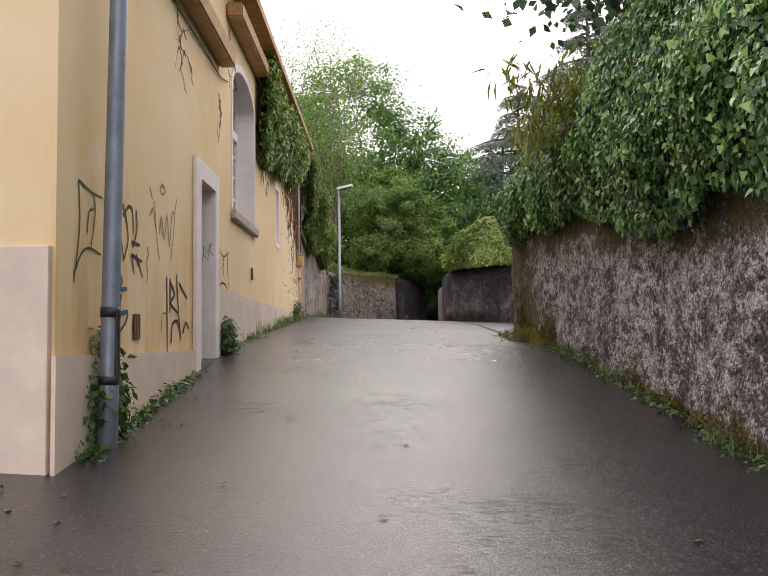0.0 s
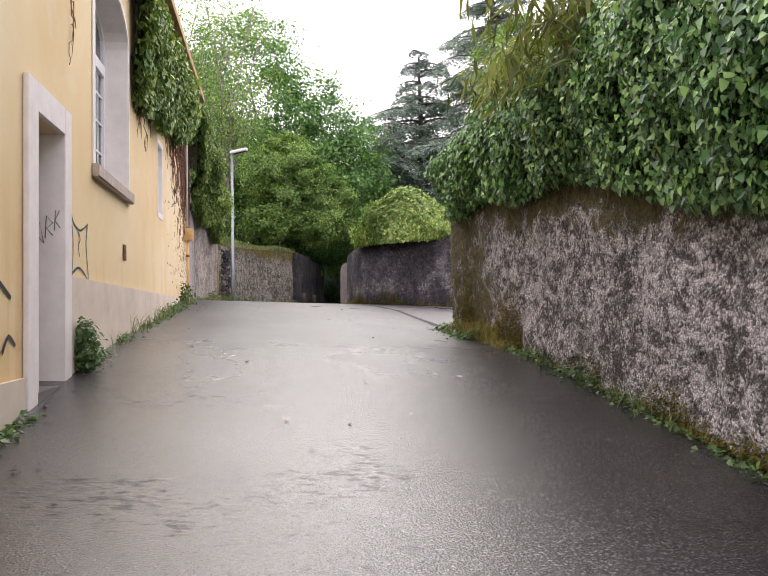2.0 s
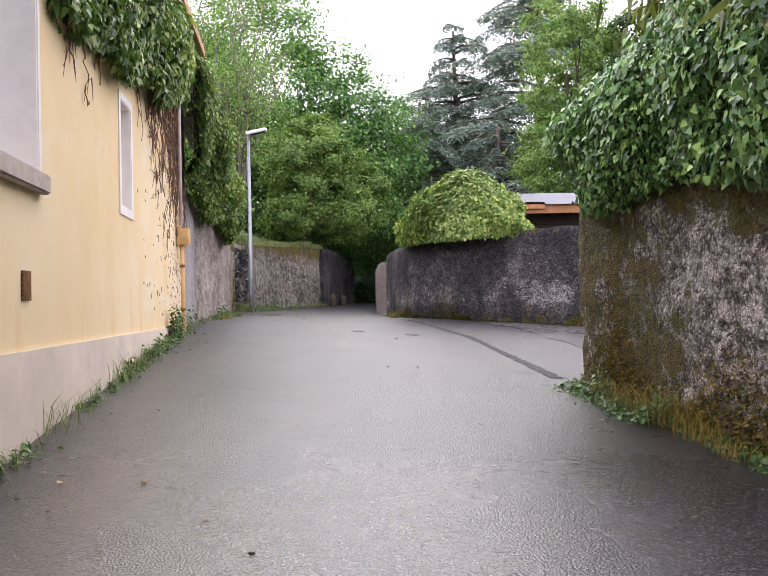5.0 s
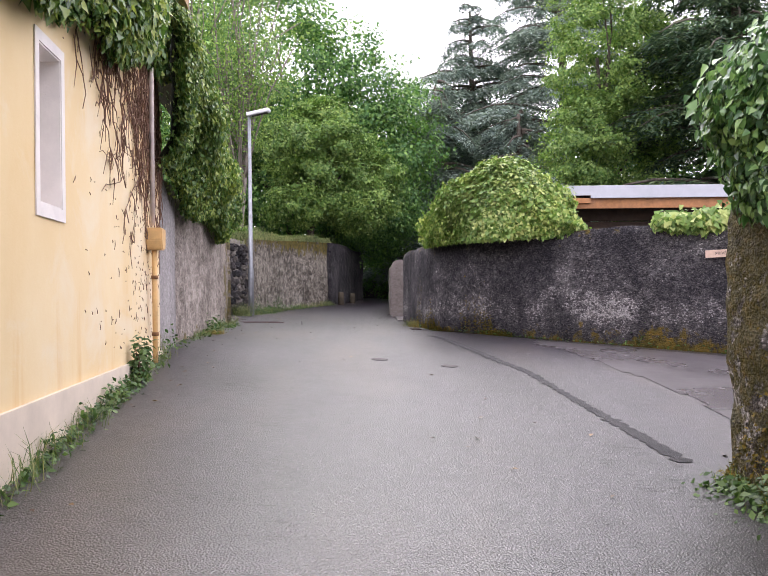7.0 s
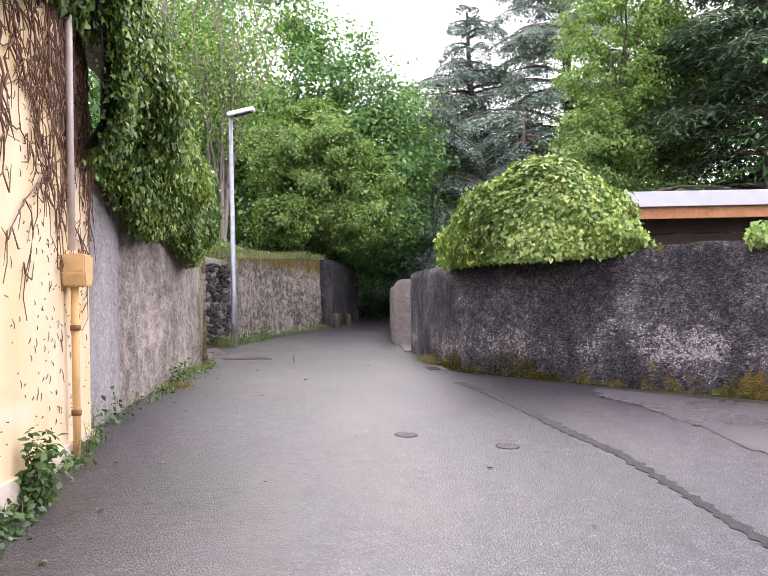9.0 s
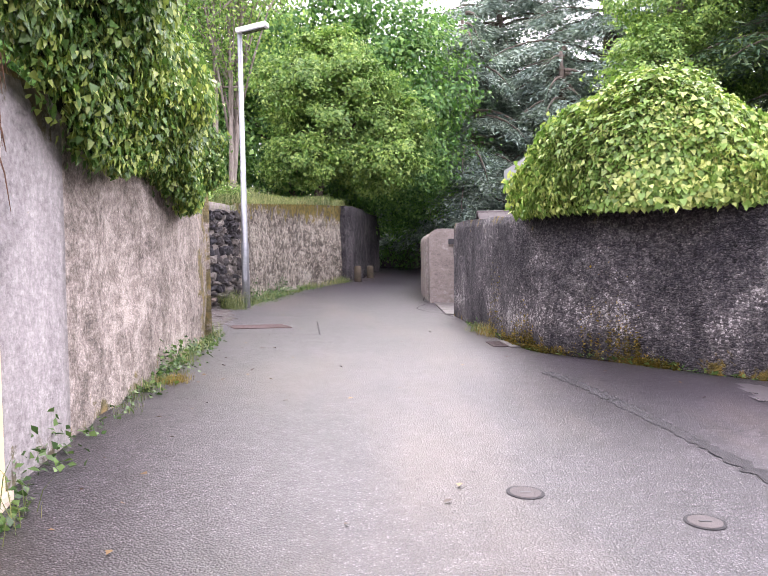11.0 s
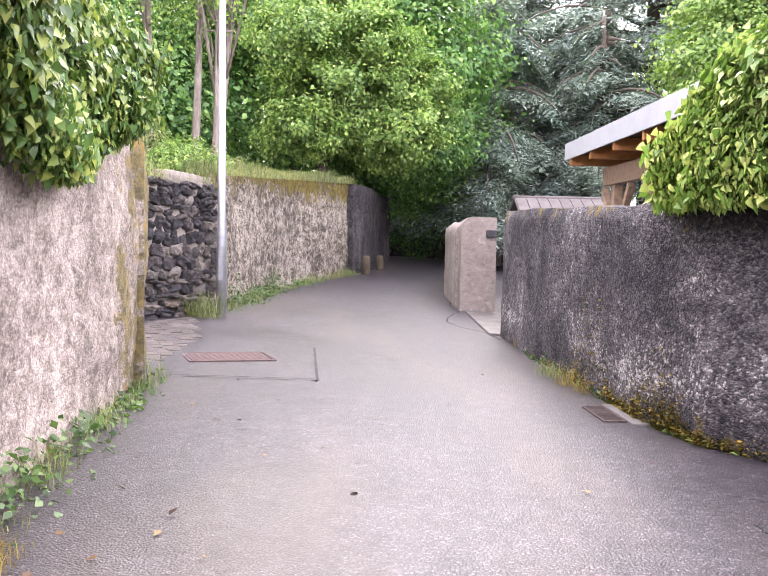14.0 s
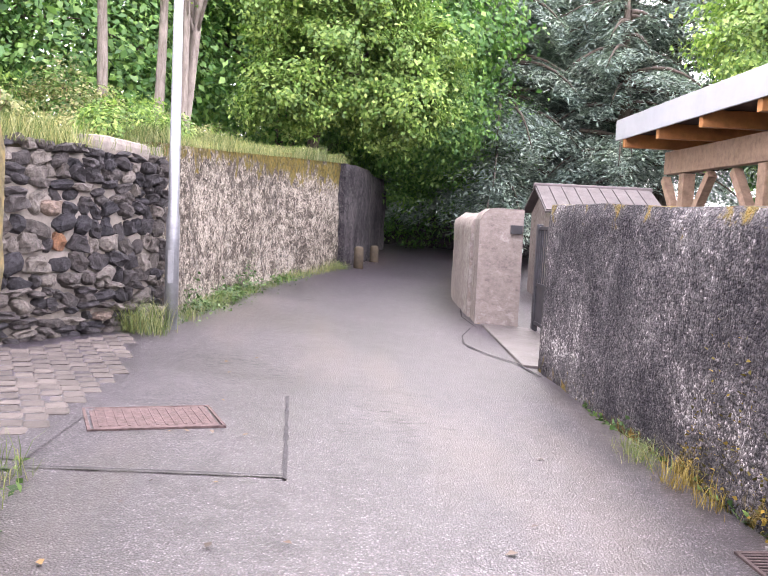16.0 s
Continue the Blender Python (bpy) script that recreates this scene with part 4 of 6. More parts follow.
broad_tree("woodland_tree", (-8.5, 31.5, 3.9), [(-9, 33, 8.5, 3, 3, 3.8), (-10.5, 34, 6.0, 2.4, 1.8, 1.8)], 32000, 0.16, MAPLE, "broadleaf tree in the raised garden", 0.3, 0.8, 72)
broad_tree("woodland_tree", (1.0, 60, 2.3), [(0, 58, 8, 7, 3, 6), (7, 60, 9, 6, 3, 6), (-6, 58, 9, 6, 3, 6), (2, 56, 3.8, 4.5, 1.5, 2.2)], 80000, 0.2, PINE, "dark trees closing the shaded bend", 0.5, 1.0, 73, limbs=20)
broad_tree("woodland_tree", (-2.2, 49.5, 3.9), [(0.2, 46.5, 6.3, 2.2, 2.6, 1.5), (1.6, 50, 6.0, 3.0, 2.5, 2.2), (-0.2, 49.5, 5.4, 1.5, 1.5, 1.3), (0.6, 52.6, 4.4, 3.5, 0.8, 2.0)], 60000, 0.12, MAPLE, "dark broadleaf tree arching over the shaded bend", 0.3, 0.45, 76, limbs=18, per=90)
cedar_tree("blue_cedar", (3.6, 50.5, 2.2), 10.5, 4.8, 14, 150000, "drooping blue-grey cedar beyond the gate", 81, 2.6, 0.19, skirt=0.8)
cedar_tree("cedar_tree", (6.4, 59, 2.3), 17.0, 6.6, 15, 90000, "dark cedar behind the bend", 85, 4.0, 0.25)
cedar_tree("cedar_tree", (10.8, 55, 2.2), 21.5, 7.8, 21, 150000, "tall dark cedar with open tiers of boughs", 82, 4.0, 0.25)
cedar_tree("blue_cedar", (7.6, 50, 2.2), 9.0, 4.2, 11, 90000, "drooping blue-grey cedar beyond the huts", 83, 3.0, 0.19, skirt=0.6)
broad_tree("lime_tree", (9.4, 43, 2.0), [(9.4, 42.5, 12.0, 2.0, 2.0, 4.2), (8.7, 42, 8.2, 1.6, 1.8, 2.2), (10.5, 43, 8.4, 2.4, 2, 3.0), (11.6, 43.5, 11.5, 2.0, 2.0, 3.6)], 90000, 0.12, BRIGHT, "tall light green tree behind the timber shelter", 0.28, 0.30, 53, limbs=20, per=210)
cedar_tree("pine_tree", (14.0, 40.5, 2.0), 15.0, 6.2, 18, 90000, "dark green pine behind the timber shelter", 84, 2.6, 0.28, PINE, 0.5)
broad_tree("woodland_tree", (17.5, 33, 2.0), [(17, 33, 7.5, 4.5, 3.5, 5.5), (15, 48, 9, 4, 4, 6)], 24000, 0.26, MAPLE, "broadleaf tree beyond the drive", 0.35, 0.9, 74)
broad_tree("woodland_tree", (7.5, 6, 2.4), [(6.5, 7, 6.0, 2.2, 3.5, 1.6), (6.8, 1.0, 6.5, 2.4, 3, 2.2), (5.6, 10.5, 5.3, 1.0, 2.0, 0.9), (2.95, 8.9, 5.25, 0.5, 0.6, 0.22), (3.6, 9.0, 5.4, 0.6, 0.8, 0.4)], 32000, 0.13, PINE, "dark shrubby tree above the ivy-covered wall", 0.25, 0.5, 75)
# ---- the house: openings, pipes, poles ----
def make_window():
    win = thing("window_1", "white arched window with small panes in a deep reveal", "window", on_facade(11.69, WIN_Z0, -0.3), kind="structure")
    back = win.matrix_basis.inverted()
    y0, y1, z0, sp, tp = WIN_Y0, WIN_Y1, WIN_Z0, WIN_SPRING, WIN_TOP

    def add(name, bm, mat, label="", parent=win):
        bm.transform(Matrix.Translation(-win.location))
        return part(name, bm, mat, parent, label)

    o = arch(y0 + 0.004, y1 - 0.004, z0 + 0.004, sp, tp - 0.004)
    i = arch(y0 + 0.09, y1 - 0.09, z0 + 0.09, sp, tp - 0.09)
    add("window_frame", ring_prism(i, o, -0.32, -0.25), FRAME_WHITE)
    add("pane", facade_prism(arch(y0 + 0.08, y1 - 0.08, z0 + 0.08, sp, tp - 0.08), -0.292, -0.286), GLASS, "dark reflecting glass").visible_shadow = False
    ym = (y0 + y1) / 2
    add("transom", facade_prism([(y0 + 0.09, sp - 0.35), (y1 - 0.09, sp - 0.35), (y1 - 0.09, sp - 0.23), (y0 + 0.09, sp - 0.23)], -0.31, -0.24), FRAME_WHITE)
    add("mullion", facade_prism([(ym - 0.05, z0 + 0.09), (ym + 0.05, z0 + 0.09), (ym + 0.05, tp - 0.1), (ym - 0.05, tp - 0.1)], -0.305, -0.245), FRAME_WHITE)
    for c in (y0 + 0.31, y0 + 0.54, y1 - 0.54, y1 - 0.31):
        add("glazing_bar", facade_prism([(c - 0.012, z0 + 0.09), (c + 0.012, z0 + 0.09), (c + 0.012, sp - 0.35), (c - 0.012, sp - 0.35)], -0.284, -0.268), FRAME_WHITE)
    for h in (0.42, 0.76, 1.08):
        add("glazing_bar", facade_prism([(y0 + 0.09, z0 + h - 0.012), (y1 - 0.09, z0 + h - 0.012), (y1 - 0.09, z0 + h + 0.012), (y0 + 0.09, z0 + h + 0.012)], -0.284, -0.267), FRAME_WHITE)
    lining = ring_prism(arch(y0 + 0.012, y1 - 0.012, z0 + 0.012, sp, tp - 0.012), arch(y0 + 0.001, y1 - 0.001, z0 + 0.001, sp, tp - 0.001), -0.248, 0.006)
    add("reveal", lining, WHITE_SURROUND)
    add("surround", ring_prism(arch(y0 + 0.002, y1 - 0.002, z0 + 0.002, sp, tp - 0.002), arch(y0 - 0.10, y1 + 0.04, z0 - 0.002, sp, tp + 0.10), 0.003, 0.016), WHITE_SURROUND)
    bm = facade_prism([(y0 - 0.12, z0 - 0.13), (y1 + 0.06, z0 - 0.13), (y1 + 0.06, z0 - 0.006), (y0 - 0.12, z0 - 0.006)], 0.003, 0.07)
    bmesh.ops.bevel(bm, geom=bm.edges[:], offset=0.012, segments=2, affect="EDGES")
    add("window_sill", bm, SILL_STONE, "worn stone sill")


GLASS, gnt, gb = material("window_glass", 0.05, 0, 0.8)
gb.inputs["Base Color"].default_value = (0.05, 0.06, 0.065, 1)
gb.inputs["Transmission Weight"].default_value = 0.6
make_window()


def make_door():
    door = thing("door_1", "plain grey door deep in a pale stone surround", "door", on_facade(9.14, 1.0, -0.3), kind="structure")

    def add(name, bm, mat, label="", parent=door):
        bm.transform(Matrix.Translation(-door.location))
        return part(name, bm, mat, parent, label)

    y0, y1, t = DOOR_Y0, DOOR_Y1, DOOR_TOP
    for a, b in ((y0 - 0.24, y0), (y1, y1 + 0.20)):
        bm = facade_prism([(a, 0.7), (b, 0.7), (b, t + 0.21), (a, t + 0.21)], 0.003, 0.045)
        bmesh.ops.bevel(bm, geom=bm.edges[:], offset=0.008, segments=1, affect="EDGES")
        add("jamb", bm, WHITE_SURROUND)
    add("lintel", facade_prism([(y0 + 0.002, t), (y1 - 0.002, t), (y1 - 0.002, t + 0.21), (y0 + 0.002, t + 0.21)], 0.003, 0.043), WHITE_SURROUND)
    for a, b in ((y0 + 0.001, y0 + 0.014), (y1 - 0.014, y1 - 0.001)):
        add("reveal", facade_prism([(a, 0.7), (b, 0.7), (b, t - 0.002), (a, t - 0.002)], -0.40, 0.04), WHITE_SURROUND)
    leaf = add("leaf", facade_prism([(y0 + 0.015, 0.9), (y1 - 0.015, 0.9), (y1 - 0.015, t - 0.02), (y0 + 0.015, t - 0.02)], -0.46, -0.41), plain("grey_door_paint", (0.30, 0.28, 0.27), 0.5, 0, 0.1, 4))
    for a, b in ((1.15, 1.95), (2.1, 2.85)):
        add("panel", facade_prism([(y0 + 0.14, a), (y1 - 0.14, a), (y1 - 0.14, b), (y0 + 0.14, b)], -0.41, -0.395), leaf.data.materials[0], "", leaf)
    add("handle", tube_bm([on_facade(y0 + 0.1, 2.0, -0.405), on_facade(y0 + 0.1, 2.0, -0.35), on_facade(y0 + 0.22, 2.0, -0.35)], 0.011, 8), BLACK, "dark metal handle", leaf)
    add("step", facade_prism([(y0 - 0.02, 0.6), (y1 + 0.02, 0.6), (y1 + 0.02, 1.07), (y0 - 0.02, 1.07)], -0.38, 0.05), CONCRETE, "worn concrete step")


make_door()


def reveal_scrawl():
    """A grey pen tag on the far reveal of the doorway."""
    tag = thing("graffiti", "grey pen scrawl on the pale door reveal", "graffiti", on_facade(DOOR_Y1 - 0.016, 2.2, -0.2), "graffiti on the house front")
    ink = plain("grey_pen", (0.20, 0.17, 0.16), 0.6, 0, 0.2, 20)
    for s in ([(-.30, 2.10), (-.30, 2.26)], [(-.34, 2.25), (-.25, 2.27)], [(-.24, 2.13), (-.22, 2.30), (-.17, 2.28), (-.23, 2.22)], [(-.17, 2.17), (-.15, 2.35), (-.12, 2.18), (-.17, 2.24)], [(-.11, 2.22), (-.10, 2.40), (-.05, 2.34), (-.10, 2.30), (-.05, 2.24)], [(-.04, 2.28), (-.03, 2.44)], [(.0, 2.44), (-.035, 2.36), (.005, 2.30)]):
        bm = tube_bm([on_facade(DOOR_Y1 - 0.0165, z, w) - tag.location for w, z in s], 0.005, 4)
        part("stroke", bm, ink, tag)


reveal_scrawl()


def make_slit():
    win = thing("window_2", "narrow blind window slit with a whitewashed surround", "window", on_facade(15.34, SLIT_Z0, 0), kind="structure")

    def add(name, bm, mat):
        bm.transform(Matrix.Translation(-win.location))
        return part(name, bm, mat, win)

    sq = lambda a, b, c, d: [(a, c), (b, c), (b, d), (a, d)]
    add("surround", ring_prism(sq(SLIT_Y0 + .003, SLIT_Y1 - .003, SLIT_Z0 + .003, SLIT_Z1 - .003), sq(SLIT_Y0 - .07, SLIT_Y1 + .07, SLIT_Z0 - .08, SLIT_Z1 + .07), 0.003, 0.012), WHITE_SURROUND)
    add("reveal", ring_prism(sq(SLIT_Y0 + .014, SLIT_Y1 - .014, SLIT_Z0 + .014, SLIT_Z1 - .014), sq(SLIT_Y0 + .001, SLIT_Y1 - .001, SLIT_Z0 + .001, SLIT_Z1 - .001), -0.199, 0.004), WHITE_SURROUND)
    add("back_panel", facade_prism(sq(SLIT_Y0 + .002, SLIT_Y1 - .002, SLIT_Z0 + .002, SLIT_Z1 - .002), -0.24, -0.2), WHITE_SURROUND)


make_slit()


def ribbon(bm, pts, width, w):
    """A flat painted stroke on the house front."""
    P = []
    for (a, b), (c, d) in zip(pts, pts[1:]):
        for t in (0, 0.33, 0.66):
            P.append((a + (c - a) * t, b + (d - b) * t))
    P.append(pts[-1])
    P = np.array(P)
    if len(P) > 6:
        P[1:-1] = (P[:-2] + 2 * P[1:-1] + P[2:]) / 4
    d = np.gradient(P, axis=0)
    d /= np.linalg.norm(d, axis=1)[:, None] + 1e-9
    n = np.c_[-d[:, 1], d[:, 0]]
    k = len(P)
    half = width / 2 * np.clip(1.1 - 0.35 * np.linspace(0, 1, k), 0.5, 1.2)
    hi = [bm.verts.new(on_facade(*(p + q * h), w)) for p, q, h in zip(P, n, half)]
    lo = [bm.verts.new(on_facade(*(p - q * h), w)) for p, q, h in zip(P, n, half)]
    for i in range(k - 1):
        bm.faces.new((hi[i], hi[i + 1], lo[i + 1], lo[i]))


def graffiti(label, strokes, width, colour):
    m = plain("spray_paint", colour, 0.6, 0, 0.2, 20)
    tag = thing("graffiti", label, "graffiti", on_facade(*strokes[0][0], 0), "graffiti on the house front")
    for i, s in enumerate(strokes):
        bm = bmesh.new()
        ribbon(bm, s, width, 0.004 + 0.0005 * i)
        bm.transform(Matrix.Translation(-tag.location))
        part("stroke", bm, m, tag)


graffiti("green sprayed scrawl on the ochre plaster", [[(5.3, 2.34), (5.34, 2.08), (5.3, 1.88), (5.24, 1.66)], [(5.3, 2.34), (5.53, 2.3), (5.76, 2.3)], [(5.58, 2.3), (5.63, 2.19), (5.54, 1.92)], [(5.46, 2.01), (5.49, 2.17), (5.58, 2.19)], [(5.23, 1.71), (5.36, 1.87), (5.5, 1.92), (5.74, 1.89)]], 0.02, (0.03, 0.09, 0.035))
graffiti("black sprayed tag on the ochre plaster", [[(6.18, 2.34), (6.16, 2.13), (6.25, 1.89)], [(6.21, 2.34), (6.31, 2.22), (6.37, 2.08), (6.25, 1.91)], [(6.22, 2.25), (6.36, 2.35), (6.46, 2.34), (6.49, 2.13)], [(6.55, 2.34), (6.59, 2.19), (6.47, 2.03)], [(6.44, 2.07), (6.66, 2.07)], [(6.43, 1.97), (6.71, 1.94)], [(6.55, 1.98), (6.74, 1.81)], [(6.44, 1.95), (6.5, 1.82)]], 0.026, (0.03, 0.025, 0.03))
graffiti("thin grey scribbled tag on the ochre plaster", [[(6.93, 2.61), (7.02, 2.52)], [(6.94, 2.36), (7.04, 2.46), (7.12, 2.28)], [(7.08, 2.51), (7.14, 2.26), (7.25, 2.01)], [(7.25, 2.23), (7.29, 2.46), (7.41, 2.16), (7.49, 2.54), (7.58, 2.09), (7.66, 2.52), (7.79, 2.5), (7.64, 2.05)], [(7.32, 2.71), (7.45, 2.67), (7.35, 2.61), (7.24, 2.65), (7.32, 2.71)], [(7.84, 2.66), (7.75, 2.49)]], 0.018, (0.17, 0.125, 0.09))
graffiti("bold black sprayed tag on the ochre plaster", [[(7.5, 1.88), (7.53, 1.09)], [(7.62, 1.87), (7.61, 1.55)], [(7.59, 1.84), (7.82, 1.74), (7.59, 1.64), (7.9, 1.56)], [(7.85, 1.93), (7.9, 1.65), (8.02, 1.3)], [(7.95, 1.85), (8.27, 1.72)], [(7.65, 1.27), (7.68, 1.46), (7.9, 1.49), (8.02, 1.32)], [(8.09, 1.37), (8.21, 1.49), (8.36, 1.41)]], 0.036, (0.03, 0.025, 0.025))
graffiti("faded olive scrawl on the ochre plaster", [[(6.87, 2.08), (6.92, 2.02), (6.85, 1.97), (6.9, 1.85), (6.85, 1.78)], [(7.31, 1.36), (7.34, 1.54), (7.51, 1.54)]], 0.018, (0.28, 0.20, 0.07))
graffiti("dark teal crown-shaped tag under the window", [[(9.83, 2.50), (9.95, 2.38), (10.2, 2.34), (10.49, 2.44)], [(10.47, 2.42), (10.40, 2.25), (10.52, 1.93)], [(9.86, 1.95), (10.1, 2.03), (10.3, 2.00), (10.52, 1.91)], [(10.12, 2.33), (10.2, 2.27), (10.1, 2.22), (10.16, 2.12)], [(9.85, 2.48), (9.94, 2.2), (9.88, 1.95)]], 0.022, (0.02, 0.06, 0.075))
graffiti("blue sprayed mark beside the grey pole", [[(6.15, 1.79), (6.23, 1.74), (6.12, 1.67), (6.33, 1.69)], [(6.18, 1.49), (6.38, 1.52), (6.3, 1.42), (6.13, 1.34)], [(6.19, 1.64), (6.14, 1.49)]], 0.035, (0.02, 0.10, 0.18))


def wall_vent(y, z, w, h):
    v = thing("wall_vent", "rusty perforated vent grille in the ochre plaster", "vent", on_facade(y, z, 0), "vents")

    def add(name, bm, mat):
        bm.transform(Matrix.Translation(-v.location))
        part(name, bm, mat, v)

    sq = lambda a, b, c, d: [(a, c), (b, c), (b, d), (a, d)]
    add("backing", facade_prism(sq(y - w / 2, y + w / 2, z - h / 2, z + h / 2), 0.003, 0.006), BLACK)
    for i in range(6):
        c = z - h / 2 + h * (i + 0.5) / 6
        add("bar", facade_prism(sq(y - w / 2, y + w / 2, c - 0.008, c + 0.008), 0.007, 0.014), RUST)
    for i in range(4):
        c = y - w / 2 + w * (i + 0.5) / 4
        add("bar", facade_prism(sq(c - 0.008, c + 0.008, z - h / 2, z + h / 2), 0.0145, 0.018), RUST)


RUST = plain("rusty_metal", (0.24, 0.12, 0.05), 0.8, 0.2, 0.4, 12)
wall_vent(6.57, 1.40, 0.17, 0.20)
wall_vent(12.33, 2.32, 0.15, 0.18)


def drainpipe():
    y = 18.72
    p = thing("drainpipe", "ochre painted drainpipe with a square hopper and pale conduit", "pipe", on_facade(y, 1.8, 0))

    def add(name, bm, mat, label=""):
        bm.transform(Matrix.Translation(-p.location))
        part(name, bm, mat, p, label)

    add("pipe", tube_bm([on_facade(y, gz(facade_x(y), y) - 0.1, 0.07), on_facade(y, 2.4, 0.07), on_facade(y, 3.08, 0.07)], 0.028, 12), PIPE_OCHRE)
    for z in (2.15, 2.75):
        add("bracket", tube_bm([on_facade(y, z - 0.02, 0.07), on_facade(y, z + 0.02, 0.07)], 0.036, 12), RUST)
    bm = facade_prism([(y - 0.09, 3.04), (y + 0.09, 3.04), (y + 0.12, 3.14), (y + 0.12, 3.27), (y - 0.12, 3.27), (y - 0.12, 3.14)], 0.004, 0.17)
    bmesh.ops.bevel(bm, geom=bm.edges[:], offset=0.012, segments=2, affect="EDGES")
    add("hopper", bm, PIPE_OCHRE)
    add("conduit", tube_bm([on_facade(y - 0.03, 3.3, 0.06), on_facade(y - 0.03, 4.6, 0.06), on_facade(y - 0.03, 5.9, 0.06)], 0.026, 8), PIPE_PALE)


drainpipe()


def vines():
    """Bare creeper stems clinging to the end of the house front."""
    r = np.random.default_rng(91)
    top = thing("bare_vine", "bare brown creeper stems clinging to the house front", "vine", on_facade(17.5, 3.0, 0))
    loose = ((12.9, 4.5), (13.3, 4.4), (13.9, 4.5), (14.4, 4.5), (10.5, 5.4), (10.9, 5.2), (9.6, 5.2), (7.7, 4.6), (9.75, 4.3), (8.2, 4.5))
    for k in range(70):
        y, z = r.uniform(16.4, 19.3) if k % 3 else r.uniform(18.2, 19.35), r.uniform(4.3, 5.6)
        ln = r.uniform(0.7, 2.0) if k % 4 else r.uniform(1.8, 3.1)
        if k < len(loose):
            (y, z), ln = loose[k], r.uniform(0.5, 1.1)
        P = []
        way, lo = -math.pi / 2, 0.0 if k < len(loose) else 15.9
        for i in range(16):
            P.append(on_facade(y, z, 0.012 + 0.02 * r.random()))
            way = -math.pi / 2 + (way + math.pi / 2) * 0.75 + r.normal(0, 0.55)
            y = min(max(y + math.cos(way) * ln / 12, lo), 19.36)
            z += math.sin(way) * ln / 16
        w0 = r.uniform(0.004, 0.012) if k >= len(loose) else 0.006
        bm = tube_bm(P, list(np.linspace(w0, 0.003, 16)), 5)
        for j in range(14 if k >= len(loose) else 5):
            i = r.integers(1, 14)
            a = Vector(P[i])
            side = r.choice((-1, 1)) * r.uniform(0.03, 0.2)
            tube_bm([a, a + FD * side * 0.5 + Vector((0, 0, r.normal(-0.04, 0.05))) + FN * 0.01, a + FD * side + Vector((0, 0, r.normal(-0.10, 0.10)))], [0.006, 0.005, 0.002], 4, bm)
        bm.transform(Matrix.Translation(-top.location))
        part("stem", bm, VINE, top)
    bm = bmesh.new()
    for k in range(420):
        y, z = 19.35 - abs(r.normal(0, 1.2)), r.uniform(2.1, 4.9)
        a = on_facade(y, z, 0.006)
        b = a + FD * r.normal(0, 0.03) + Vector((0, 0, r.normal(0, 0.035)))
        tube_bm([a, a.lerp(b, 0.5) + FN * 0.004, b], [0.003, 0.004, 0.002], 4, bm)
    bm.transform(Matrix.Translation(-top.location))
    tagged(part("rootlets", bm, VINE, top), "dark remains of clinging rootlets", kind="stuff")


vines()


def cable():
    bm = tube_bm([on_facade(4.9, 4.56, 0.02), on_facade(7.6, 4.56, 0.02), on_facade(9.9, 4.55, 0.02), on_facade(10.3, 4.62, 0.03)], 0.009, 6)
    tagged(part("cable", bm, BLACK), "thin black cable along the house front", "cable")


cable()


def leaning_pole():
    p = thing("pole", "tall grey steel pole with black bands by the house", "pole", (-0.80, 5.59, gz(-0.8, 5.59)))
    tilt = Vector((0.016, 0.006, 1))
    pt = lambda z, x=0.0: tilt * z + Vector((x, 0, 0))
    part("shaft", tube_bm([pt(-0.3), pt(0.42), pt(0.44), pt(3), pt(7.5)], [0.069, 0.069, 0.062, 0.060, 0.052], 20), POLE_BLUE, p)
    part("band", tube_bm([pt(0.88), pt(0.95)], 0.068, 20), BLACK, p, "black wrapped band")
    part("band", tube_bm([pt(0.42), pt(0.48)], 0.071, 20), BLACK, p, "black wrapped band")
    part("cover_strip", box_bm(0.035, 0.078, -0.03, 0.03, 0.45, 0.93, 0.006), BLACK, p, "black plastic cover strip")


leaning_pole()


def street_lamp():
    x, y = -2.84, 31.27
    z = gz(x, y)
    p = thing("street_lamp", "grey galvanised street lamp with a flat pale head", "lamp", (x, y, z))
    H = 7.2 - z
    part("pole", tube_bm([(0, 0, -0.2), (0, 0, 1.2), (0, 0, 1.25), (0, 0, H)], [0.075, 0.072, 0.06, 0.042], 16), GALV, p)
    bm = box_bm(-0.05, 0.56, -0.11, 0.11, -0.05, 0.05, 0.03, pose(0, 0, H + 0.02, 0, -9, -12))
    head = part("head", bm, plain("pale_lamp_head", (0.62, 0.62, 0.60), 0.4, 0, 0.08, 5), p)
    part("lens", box_bm(0.05, 0.5, -0.08, 0.08, -0.062, -0.053, 0, pose(0, 0, H + 0.02, 0, -9, -12)), GLASS, head, "flat glass cover")
    part("base_hatch", box_bm(-0.03, 0.03, -0.079, -0.069, 0.5, 0.85, 0.003), GALV, p)


street_lamp()


